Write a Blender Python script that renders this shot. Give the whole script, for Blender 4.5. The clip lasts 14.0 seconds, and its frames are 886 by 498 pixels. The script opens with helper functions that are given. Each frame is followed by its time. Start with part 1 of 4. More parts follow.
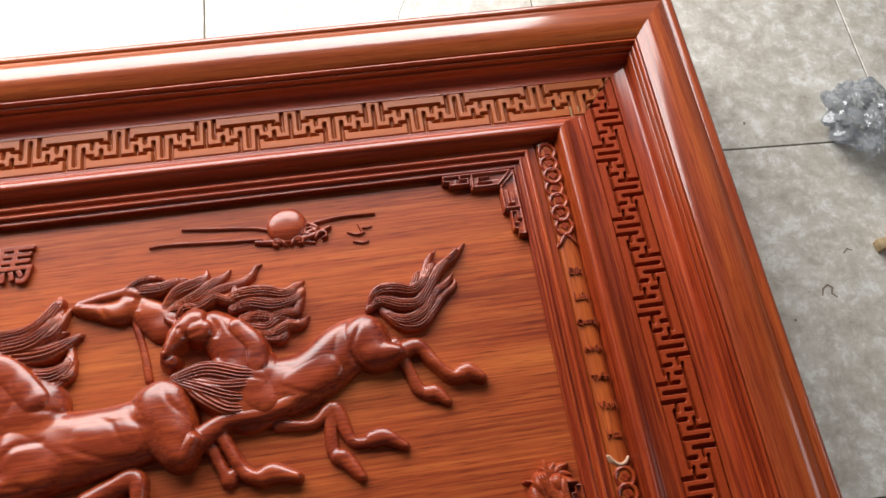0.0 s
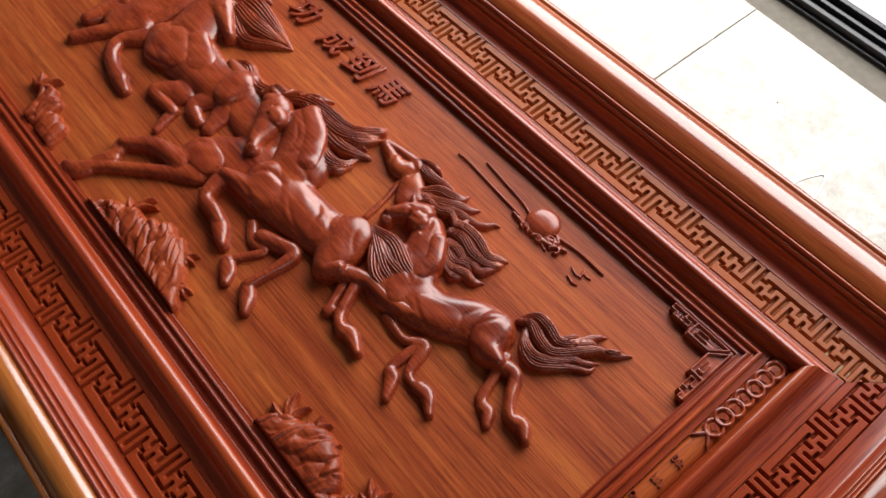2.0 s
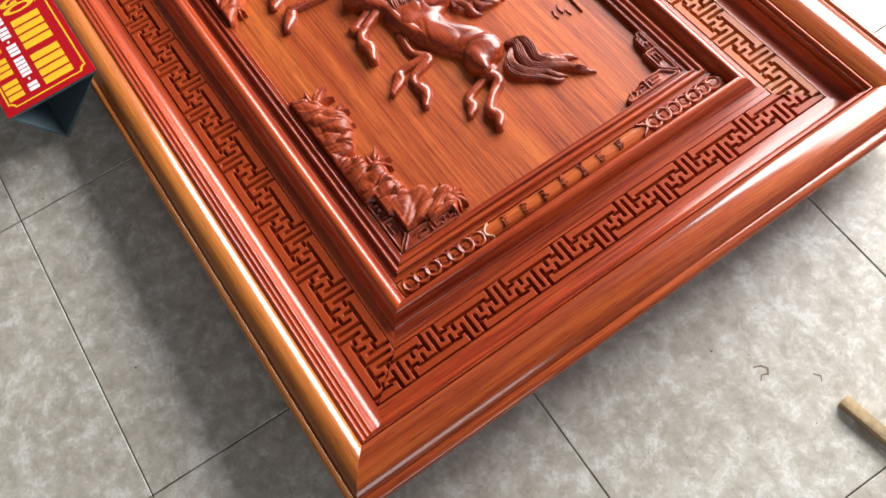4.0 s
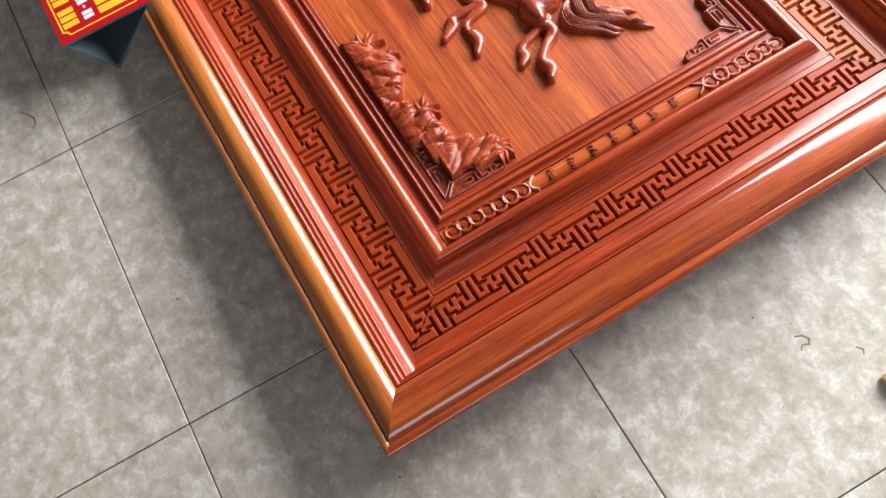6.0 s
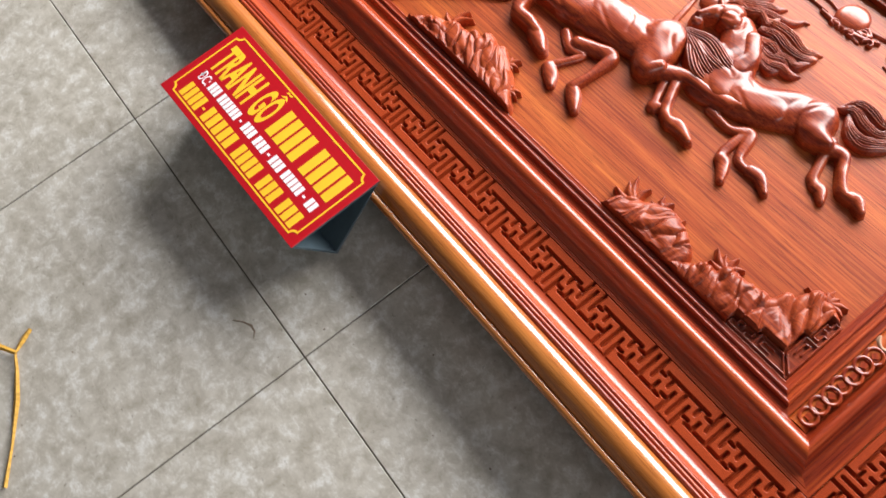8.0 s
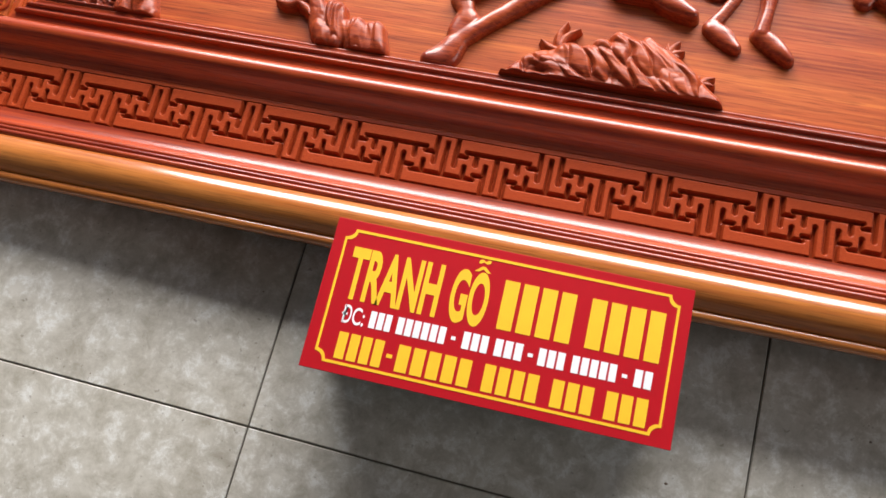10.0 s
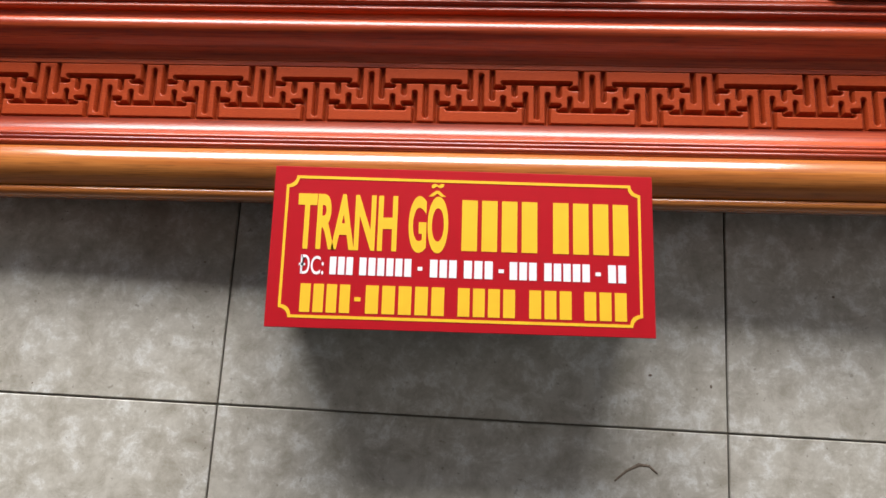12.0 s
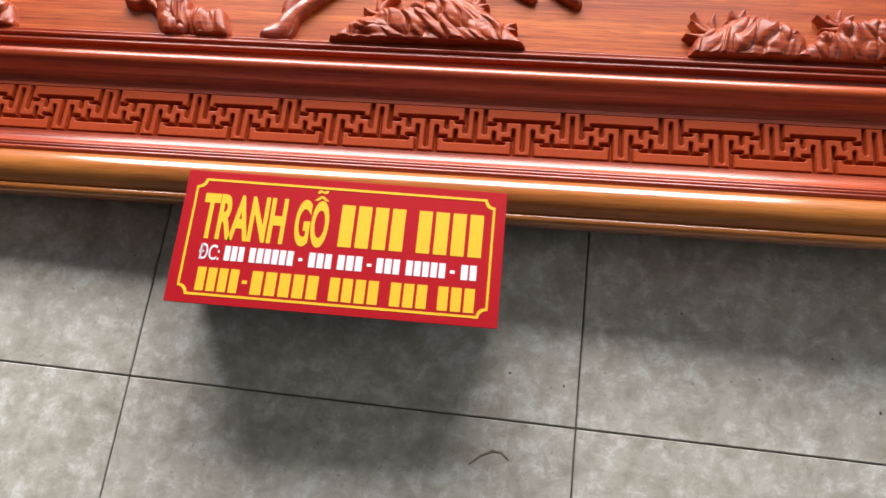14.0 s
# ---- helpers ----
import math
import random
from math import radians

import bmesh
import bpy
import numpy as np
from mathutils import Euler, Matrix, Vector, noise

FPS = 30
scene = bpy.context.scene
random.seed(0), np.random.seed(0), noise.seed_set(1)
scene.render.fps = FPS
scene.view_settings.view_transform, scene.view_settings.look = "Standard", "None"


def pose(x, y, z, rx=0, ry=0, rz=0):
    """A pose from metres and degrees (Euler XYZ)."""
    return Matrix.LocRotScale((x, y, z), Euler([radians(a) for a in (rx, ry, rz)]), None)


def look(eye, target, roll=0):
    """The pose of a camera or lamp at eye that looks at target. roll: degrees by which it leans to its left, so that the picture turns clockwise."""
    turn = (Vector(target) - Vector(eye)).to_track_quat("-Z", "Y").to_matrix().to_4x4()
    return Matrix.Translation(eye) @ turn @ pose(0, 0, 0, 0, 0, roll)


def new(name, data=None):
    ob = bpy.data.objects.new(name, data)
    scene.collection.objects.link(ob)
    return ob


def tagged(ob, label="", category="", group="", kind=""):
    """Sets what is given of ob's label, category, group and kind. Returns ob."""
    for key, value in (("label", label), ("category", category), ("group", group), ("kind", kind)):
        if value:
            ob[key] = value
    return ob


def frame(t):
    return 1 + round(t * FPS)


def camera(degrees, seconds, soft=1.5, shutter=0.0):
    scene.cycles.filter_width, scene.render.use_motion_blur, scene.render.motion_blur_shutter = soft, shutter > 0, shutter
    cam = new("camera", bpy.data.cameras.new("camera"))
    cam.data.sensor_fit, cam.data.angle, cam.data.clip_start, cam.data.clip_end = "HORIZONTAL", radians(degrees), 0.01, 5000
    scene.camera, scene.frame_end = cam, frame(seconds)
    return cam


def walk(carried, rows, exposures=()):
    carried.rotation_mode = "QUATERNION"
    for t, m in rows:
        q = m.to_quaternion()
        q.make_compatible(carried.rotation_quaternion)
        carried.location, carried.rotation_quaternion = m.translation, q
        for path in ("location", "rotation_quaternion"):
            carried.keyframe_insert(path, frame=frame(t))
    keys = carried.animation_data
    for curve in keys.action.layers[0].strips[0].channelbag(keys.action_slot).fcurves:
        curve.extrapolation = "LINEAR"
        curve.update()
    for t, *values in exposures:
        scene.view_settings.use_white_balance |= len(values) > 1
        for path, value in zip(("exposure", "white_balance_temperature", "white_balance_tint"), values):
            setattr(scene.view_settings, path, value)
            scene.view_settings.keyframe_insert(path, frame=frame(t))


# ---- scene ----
cam = camera(55.7, 14.0, shutter=0.15)
PATH = [
    (0, (0.186, 0.408, 1.005), (0.445, 1.24, -0.796), 9.4),
    (0.5, (0.295, 0.334, 1.007), (0.373, 1.206, -0.791), 7.5),
    (1, (0.327, 0.423, 0.997), (0.235, 1.304, -0.796), 6.2),
    (1.5, (0.367, 0.456, 1.015), (-0.088, 1.218, -0.777), 0.0),
    (2, (0.518, 0.419, 1.04), (-0.258, 1.04, -0.695), -1.6),
    (2.5, (0.635, 0.34, 1.065), (-0.225, 0.875, -0.659), -4.2),
    (3, (0.729, 0.266, 1.123), (-0.076, 0.719, -0.651), -4.9),
    (3.5, (0.813, 0.265, 1.126), (0.016, 0.695, -0.657), -7.0),
    (4, (0.901, 0.286, 1.124), (0.146, 0.64, -0.694), -10.4),
    (4.2, (0.912, 0.281, 1.125), (0.162, 0.608, -0.7), -11.5),
    (6.5, (0.89, 0.265, 1.114), (0.17, 0.494, -0.738), -13.8),
    (7, (0.751, 0.176, 1.112), (0.055, 0.489, -0.737), -8.5),
    (7.5, (0.602, 0.067, 1.12), (-0.115, 0.363, -0.723), -12.6),
    (8, (0.425, 0.064, 1.1), (-0.286, 0.368, -0.744), -16.8),
    (8.5, (0.234, 0.062, 1.101), (-0.429, 0.394, -0.757), -18.8),
    (8.7, (0.141, 0.02, 1.079), (-0.467, 0.387, -0.79), -17.7),
    (10.8, (-0.288, 0.004, 0.819), (-0.364, 0.472, -1.124), -6.7),
    (11, (-0.285, 0.0, 0.821), (-0.33, 0.452, -1.127), -3.5),
    (11.5, (-0.285, -0.011, 0.827), (-0.286, 0.439, -1.122), 2.0),
    (12, (-0.284, -0.019, 0.835), (-0.283, 0.436, -1.113), 1.9),
    (12.5, (-0.278, -0.032, 0.842), (-0.284, 0.441, -1.101), 0.6),
    (13, (-0.266, -0.049, 0.864), (-0.313, 0.461, -1.069), -4.1),
    (13.5, (-0.207, -0.09, 0.904), (-0.302, 0.499, -1.004), -5.9),
    (14, (-0.104, -0.129, 0.925), (-0.224, 0.528, -0.961), -5.2),
]
EXPOSURES = [(0.0, -0.80), (0.5, -0.64), (1.0, -0.83), (2.0, -1.02), (2.5, -0.82), (3.0, -0.44), (4.0, -0.08), (6.5, 0.07), (8.5, 0.06), (11.0, -0.05), (14.0, 0.03)]
walk(cam, [(t, look(eye, target, roll)) for t, eye, target, roll in PATH], EXPOSURES)

# ---- world and light ----
world = bpy.data.worlds.new("world")
scene.world = world
world.use_nodes = True
wn, wl = world.node_tree.nodes, world.node_tree.links
sky = wn.new("ShaderNodeTexSky")
sky.sky_type, sky.sun_disc = "NISHITA", False
sky.sun_elevation, sky.sun_rotation = radians(48), radians(20)
wl.new(sky.outputs["Color"], wn["Background"].inputs["Color"])
wn["Background"].inputs["Strength"].default_value = 0.055


def area_lamp(name, eye, target, sx, sy, watts, colour):
    data = bpy.data.lights.new(name, "AREA")
    data.shape, data.size, data.size_y, data.energy, data.color = "RECTANGLE", sx, sy, watts, colour
    ob = new(name, data)
    ob.matrix_world = look(eye, target)
    return ob


# daylight in the wide doorway beyond the top of the panel, and a fill lamp added at the east side
area_lamp("doorway_daylight", (-0.50, 2.20, 1.02), (-0.50, 0.0, 0.45), 2.6, 1.2, 180, (1.0, 0.985, 0.97))
area_lamp("east_fill", (3.15, 0.2, 1.6), (0.0, 0.3, 1.0), 1.8, 1.2, 33, (0.97, 0.98, 1.0))


# ---- materials ----
def material(name):
    m = bpy.data.materials.new(name)
    m.use_nodes = True
    nt = m.node_tree
    return m, nt.nodes, nt.links, nt.nodes["Principled BSDF"]


def mapped(n, l, scale, space="Object"):
    tc, mp = n.new("ShaderNodeTexCoord"), n.new("ShaderNodeMapping")
    mp.inputs["Scale"].default_value = scale
    l.new(tc.outputs[space], mp.inputs["Vector"])
    return mp.outputs["Vector"]


def noise_tex(n, l, vec, scale, detail=4.0, rough=0.55, distort=0.0):
    t = n.new("ShaderNodeTexNoise")
    t.inputs["Scale"].default_value, t.inputs["Detail"].default_value = scale, detail
    t.inputs["Roughness"].default_value, t.inputs["Distortion"].default_value = rough, distort
    l.new(vec, t.inputs["Vector"])
    return t.outputs["Fac"]


def ramp(n, l, fac, stops):
    r = n.new("ShaderNodeValToRGB")
    e = r.color_ramp.elements
    while len(e) < len(stops):
        e.new(0.5)
    for k, (p, c) in zip(e, stops):
        k.position, k.color = p, (*c, 1)
    l.new(fac, r.inputs["Fac"])
    return r.outputs["Color"]


def mix(n, l, a, b, fac, mode="MIX"):
    m = n.new("ShaderNodeMix")
    m.data_type, m.blend_type = "RGBA", mode
    for value, k in ((fac, 0), (a, 6), (b, 7)):
        if isinstance(value, (int, float)):
            m.inputs[k].default_value = value
        elif isinstance(value, tuple):
            m.inputs[k].default_value = (*value, 1)
        else:
            l.new(value, m.inputs[k])
    return m.outputs[2]


def bump(n, l, height, bsdf, strength, distance):
    b = n.new("ShaderNodeBump")
    b.inputs["Strength"].default_value, b.inputs["Distance"].default_value = strength, distance
    l.new(height, b.inputs["Height"])
    l.new(b.outputs["Normal"], bsdf.inputs["Normal"])


def wood(name, along, dark, mid, light, rough=0.45, coat=0.9, streak=1.0, satin=0.15, gloss=1.5):
    """Lacquered hardwood with its grain along x, y or z."""
    m, n, l, b = material(name)
    k = {"x": (0.7, 15, 15), "y": (15, 0.7, 15)}[along]
    kf = {"x": (0.9, 46, 46), "y": (46, 0.9, 46)}[along]
    vec = mapped(n, l, k)
    broad = noise_tex(n, l, vec, 1.6, 3.0, 0.5, 0.25)
    fine = noise_tex(n, l, mapped(n, l, kf), 6.0, 5.0, 0.6, 0.15)
    k2 = {"x": (9, 260, 260), "y": (260, 9, 260)}[along]
    pores = noise_tex(n, l, mapped(n, l, k2), 3.0, 2.0, 0.5)
    col = ramp(n, l, broad, [(0.34, dark), (0.5, mid), (0.66, light)])
    col2 = ramp(n, l, fine, [(0.36, dark), (0.5, mid), (0.64, light)])
    col = mix(n, l, col, col2, 0.45 * streak)
    bands = noise_tex(n, l, mapped(n, l, {"x": (0.35, 34, 34), "y": (34, 0.35, 34)}[along]), 1.0, 2.0, 0.6, 0.1)
    col = mix(n, l, col, ramp(n, l, bands, [(0.36, (0.66, 0.56, 0.56)), (0.48, (1, 1, 1)), (0.66, (1.12, 1.18, 1.1))]), 0.5, "MULTIPLY")
    pore = ramp(n, l, pores, [(0.34, (0.45, 0.4, 0.4)), (0.46, (1, 1, 1))])
    col = mix(n, l, col, pore, 0.55 * streak, "MULTIPLY")
    l.new(col, b.inputs["Base Color"])
    b.inputs["Roughness"].default_value = rough
    b.inputs["Specular IOR Level"].default_value = 0.06
    b.inputs["Coat Weight"].default_value, b.inputs["Coat Roughness"].default_value = coat, satin
    b.inputs["Coat IOR"].default_value = gloss
    bump(n, l, pores, b, 0.12, 0.001)
    return m


WOOD_X = wood("red_wood_x", "x", (0.150, 0.0133, 0.0049), (0.330, 0.0414, 0.0107), (0.470, 0.0814, 0.0180), 0.45, 1.0, 1.0, 0.24, 1.55)
WOOD_Y = wood("red_wood_y", "y", (0.115, 0.0105, 0.0045), (0.330, 0.0414, 0.0107), (0.500, 0.0930, 0.0200), 0.45, 0.9, 1.15, 0.17, 1.5)
WOOD_STEP = wood("moulding_wood", "x", (0.130, 0.0120, 0.0049), (0.300, 0.0370, 0.0103), (0.430, 0.0740, 0.0170), 0.45, 0.7, 1.0, 0.2)
FRET_X = wood("fret_wood_x", "x", (0.190, 0.0192, 0.0066), (0.350, 0.0474, 0.0123), (0.460, 0.0814, 0.0189), 0.5, 0.3, 1.0, 0.22)
FRET_Y = wood("fret_wood_y", "y", (0.170, 0.0163, 0.0057), (0.320, 0.0414, 0.0107), (0.440, 0.0740, 0.0172), 0.5, 0.3, 1.0, 0.22)
# for the rails' outer rolls: the grain's golden sheen is put into the base colour
GOLD_SHEEN = wood("gold_sheen_wood", "x", (0.300, 0.0660, 0.0140), (0.440, 0.1330, 0.0260), (0.560, 0.2000, 0.0450), 0.42, 1.0, 1.0, 0.15, 1.75)
AMBER_SHEEN = wood("amber_sheen_wood", "x", (0.190, 0.0300, 0.0080), (0.340, 0.0700, 0.0150), (0.460, 0.1150, 0.0260), 0.42, 1.0, 1.0, 0.14, 1.7)
AMBER_SHEEN_Y = wood("amber_sheen_wood_y", "y", (0.170, 0.0220, 0.0070), (0.340, 0.0580, 0.0140), (0.470, 0.1080, 0.0250), 0.42, 0.9, 1.1, 0.13, 1.6)
# same fret wood, lighter and ochre: sky light on the top rail put into the colour
FRET_TOP_SHEEN = wood("fret_wood_sky_sheen", "x", (0.230, 0.0460, 0.0140), (0.380, 0.0980, 0.0280), (0.470, 0.1350, 0.0400), 0.5, 0.3, 1.0, 0.2)
WOOD_FIELD = wood("field_wood", "x", (0.190, 0.0260, 0.0075), (0.380, 0.0710, 0.0175), (0.500, 0.1300, 0.0300), 0.5, 0.5, 1.3, 0.33)
WOOD_POLE = wood("rod_wood", "y", (0.200, 0.0260, 0.0070), (0.360, 0.0680, 0.0140), (0.480, 0.1080, 0.0240), 0.45, 0.8, 1.1, 0.16)
WOOD_CARVED = wood("carved_wood", "x", (0.140, 0.0145, 0.0055), (0.290, 0.0400, 0.0115), (0.420, 0.0760, 0.0190), 0.45, 0.95, 1.2, 0.26, 1.55)
WOOD_ROCK = wood("rock_wood", "x", (0.150, 0.0165, 0.0060), (0.310, 0.0460, 0.0125), (0.440, 0.0840, 0.0210), 0.5, 0.5, 1.3, 0.34, 1.5)


def plain(name, colour, rough=0.5, metal=0.0, grain=0.12, scale=60.0):
    m, n, l, b = material(name)
    f = noise_tex(n, l, mapped(n, l, (1, 1, 1)), scale, 4.0)
    dark = tuple(c * (1 - grain) for c in colour)
    light = tuple(min(1, c * (1 + grain)) for c in colour)
    l.new(ramp(n, l, f, [(0.3, dark), (0.7, light)]), b.inputs["Base Color"])
    b.inputs["Roughness"].default_value, b.inputs["Metallic"].default_value = rough, metal
    bump(n, l, f, b, 0.08, 0.0005)
    return m


def tile_material():
    m, n, l, b = material("marbled_tile")
    tc = n.new("ShaderNodeTexCoord")
    info = n.new("ShaderNodeObjectInfo")
    add = n.new("ShaderNodeVectorMath")
    add.operation = "MULTIPLY_ADD"
    add.inputs[1].default_value = (1, 1, 1)
    sh = n.new("ShaderNodeVectorMath")
    sh.operation = "SCALE"
    sh.inputs["Scale"].default_value = 37.0
    comb = n.new("ShaderNodeCombineXYZ")
    for k in ("X", "Y", "Z"):
        l.new(info.outputs["Random"], comb.inputs[k])
    l.new(comb.outputs[0], sh.inputs[0])
    l.new(tc.outputs["Object"], add.inputs[0])
    l.new(sh.outputs[0], add.inputs[2])
    vec = add.outputs[0]
    cloud = noise_tex(n, l, vec, 9.0, 6.0, 0.6, 0.4)
    mid = noise_tex(n, l, vec, 36.0, 9.0, 0.72, 0.25)
    vein = noise_tex(n, l, vec, 21.0, 8.0, 0.76, 0.2)
    col = ramp(n, l, cloud, [(0.3, (0.51, 0.477, 0.425)), (0.7, (0.62, 0.585, 0.528))])
    col = mix(n, l, col, ramp(n, l, mid, [(0.34, (0.60, 0.57, 0.51)), (0.50, (0.88, 0.87, 0.84)), (0.64, (1.06, 1.06, 1.05))]), 0.85, "MULTIPLY")
    ridge = ramp(n, l, vein, [(0.44, (0, 0, 0)), (0.5, (1, 1, 1)), (0.56, (0, 0, 0))])
    gate = ramp(n, l, mid, [(0.48, (0.0, 0.0, 0.0)), (0.62, (0.75, 0.75, 0.75))])
    col = mix(n, l, col, (0.78, 0.78, 0.76), mix(n, l, ridge, gate, 1.0, "MULTIPLY"))
    dirt = noise_tex(n, l, vec, 160.0, 2.0, 0.5)
    col = mix(n, l, col, ramp(n, l, dirt, [(0.24, (0.45, 0.42, 0.38)), (0.31, (1, 1, 1))]), 0.6, "MULTIPLY")
    l.new(col, b.inputs["Base Color"])
    r = ramp(n, l, cloud, [(0.3, (0.30, 0.30, 0.30)), (0.7, (0.42, 0.42, 0.42))])
    l.new(r, b.inputs["Roughness"])
    bump(n, l, mid, b, 0.06, 0.0006)
    return m


TILE = tile_material()
GROUT = plain("dark_grout", (0.17, 0.15, 0.12), 0.9)
# tones of the unseen walls and ceiling, kept dark to limit bounce and reflections
UNSEEN_WALL = plain("unseen_wall_tone", (0.15, 0.146, 0.139), 0.8, 0, 0.05, 8)
UNSEEN_CEILING = plain("unseen_ceiling_tone", (0.09, 0.085, 0.08), 0.8, 0, 0.08, 8)
RED = plain("red_vinyl", (0.43, 0.005, 0.012), 0.32, 0, 0.03)
YELLOW = plain("yellow_vinyl", (0.86, 0.50, 0.025), 0.4, 0, 0.03)
WHITE = plain("white_vinyl", (0.82, 0.82, 0.84), 0.4, 0, 0.03)
BOARD = plain("grey_blue_board", (0.085, 0.125, 0.15), 0.5, 0, 0.1)
STEEL = plain("steel_wire", (0.62, 0.60, 0.56), 0.35, 1.0)
BLACK = plain("black_aluminium", (0.02, 0.02, 0.022), 0.4)


CLEAR, _n, _l, _b = material("clear_film")
_b.inputs["Base Color"].default_value = (0.62, 0.64, 0.66, 1)
_b.inputs["Transmission Weight"].default_value, _b.inputs["Roughness"].default_value, _b.inputs["IOR"].default_value = 0.75, 0.08, 1.45
RAFFIA = plain("yellow_raffia", (0.62, 0.34, 0.05), 0.5, 0, 0.3, 200)
SCRAP = plain("pale_scrap_wood", (0.42, 0.30, 0.16), 0.7, 0, 0.25, 90)
STAIN = plain("brown_mark", (0.20, 0.15, 0.11), 0.6, 0, 0.3, 300)
STONE = plain("outdoor_paving", (0.55, 0.50, 0.48), 0.6, 0, 0.15, 12)
RAW = plain("bare_chipped_wood", (0.52, 0.31, 0.20), 0.6, 0, 0.1, 300)


# ---- helpers for meshes ----
def mesh_from(name, verts, faces, mat, sharp=35.0, smooth=True):
    me = bpy.data.meshes.new(name)
    me.from_pydata([tuple(map(float, v)) for v in verts], [], faces)
    me.materials.append(mat)
    if smooth:
        me.polygons.foreach_set("use_smooth", [True] * len(me.polygons))
        me.set_sharp_from_angle(angle=radians(sharp))
    me.update()
    return me


def thing(name, label, category, at=(0, 0, 0), group="", kind=""):
    ob = new(name)
    ob.location = at
    ob.empty_display_size = 0.05
    return tagged(ob, label, category, group, kind)


def under(parent, name, me, label=""):
    ob = new(name, me)
    ob.parent = parent
    ob.matrix_parent_inverse = parent.matrix_basis.inverted()
    return tagged(ob, label) if label else ob


def from_bm(name, bm, mat, sharp=35.0):
    me = bpy.data.meshes.new(name)
    bm.to_mesh(me)
    bm.free()
    me.materials.append(mat)
    me.polygons.foreach_set("use_smooth", [True] * len(me.polygons))
    me.set_sharp_from_angle(angle=radians(sharp))
    return me


def box_bm(lo, hi, bevel=0.0, seg=2):
    bm = bmesh.new()
    bmesh.ops.create_cube(bm, size=1)
    for v in bm.verts:
        v.co = Vector([lo[k] + (v.co[k] + 0.5) * (hi[k] - lo[k]) for k in range(3)])
    if bevel:
        bmesh.ops.bevel(bm, geom=bm.edges[:], offset=bevel, segments=seg, affect="EDGES", profile=0.5)
    return bm


# ---- setting: floor, walls, ceiling ----
TURN = radians(-1.5)
UX, UY = Vector((math.cos(TURN), math.sin(TURN), 0)), Vector((-math.sin(TURN), math.cos(TURN), 0))
PITCH, JOINT = 0.5, 0.0019

floor = tagged(new("floor", from_bm("floor", box_bm((-4, -4, -0.12), (4, 3.6, -0.0035)), GROUT)), "floor bed with thin dark joints between tiles", "floor", kind="structure")


def tile_mesh():
    a = PITCH / 2 - JOINT / 2
    bm = box_bm((-a, -a, -0.0035), (a, a, 0.0), 0.0009, 1)
    return from_bm("tile", bm, TILE, 20)


tile = tile_mesh()
for i in range(-6, 7):
    for j in range(-6, 7):
        c = UX * (PITCH * (i + 0.5)) + UY * (PITCH * (j + 0.5))
        if c.y > 1.32 or c.y < -2.6 or abs(c.x) > 2.9:
            continue
        ob = under(floor, "tile", tile)
        ob.matrix_basis = Matrix.Translation(c) @ Matrix.Rotation(TURN, 4, "Z")

# ---- carved panel ----
X0, X1, Y0, Y1 = -1.160, 0.706, 0.204, 1.190
panel = thing("carved_panel", "lacquered red hardwood relief panel of galloping horses, lying on the floor", "wood carving", ((X0 + X1) / 2, (Y0 + Y1) / 2, 0.0))


def arc(cx, cz, r, a0, a1, n, sx=1.0):
    return [(cx + sx * r * math.cos(radians(a0 + (a1 - a0) * k / n)), cz + r * math.sin(radians(a0 + (a1 - a0) * k / n))) for k in range(n + 1)]


# section of the rails: distance from the outer edge, height
SECTION = [(0.016, 0.030), (0.006, 0.0455), (0.0032, 0.052), (0.001, 0.063)]
SECTION += arc(0.0060, 0.0700, 0.0058, 200, 20, 9)
SECTION += [(0.0112, 0.0690), (0.0118, 0.0722)] + [(0.0315 - 0.0245 * math.cos(radians(a)), 0.0592 + 0.0262 * math.sin(radians(a))) for a in range(34, 143, 6)]
SECTION += [(0.0510, 0.0730), (0.0518, 0.0722)] + arc(0.0552, 0.0725, 0.0032, 165, 15, 6)
SECTION += [(0.0590, 0.0695)] + arc(0.0622, 0.0665, 0.0028, 150, 5, 5) + [(0.0660, 0.0630)] + arc(0.0688, 0.0598, 0.0026, 145, 0, 5)
SECTION += [(0.0722, 0.0560), (0.0760, 0.0490), (0.0812, 0.0446), (0.0862, 0.0432), (0.0938, 0.0430), (0.0944, 0.0368), (0.1538, 0.0368), (0.1544, 0.0430)]
SECTION += [(0.1585, 0.0430), (0.1590, 0.0422), (0.1598, 0.0422), (0.1603, 0.0430), (0.1670, 0.0430), (0.1700, 0.0452), (0.1740, 0.0520), (0.1785, 0.0586)]
SECTION += [(0.1888 - 0.0098 * math.cos(radians(a)), 0.0562 + 0.0085 * math.sin(radians(a))) for a in range(30, 166, 9)]
SECTION += [(0.1995, 0.0550), (0.2015, 0.0500), (0.2050, 0.0470), (0.2055, 0.0300)]
# stepped moulding round the field
STEPS = [(0.0, 0.030), (0.0003, 0.0440), (0.0085, 0.0440)] + arc(0.0115, 0.0470, 0.0030, 170, 15, 5) + [(0.0150, 0.0452), (0.0190, 0.0448)] + arc(0.0216, 0.0456, 0.0026, 165, 10, 5)
STEPS += [(0.0250, 0.0428), (0.0275, 0.0425)] + arc(0.0298, 0.0410, 0.0020, 130, 0, 4) + [(0.0322, 0.0300)]


# the rails differ in width: distances of the section's main breaks on each side
BREAKS = (0.0, 0.0115, 0.0515, 0.0862, 0.0942, 0.1540, 0.1677, 0.1890, 0.2055)
WIDTHS = {"b": BREAKS, "t": (0.0, 0.0130, 0.0750, 0.1010, 0.1135, 0.1705, 0.1760, 0.1970, 0.2085)}
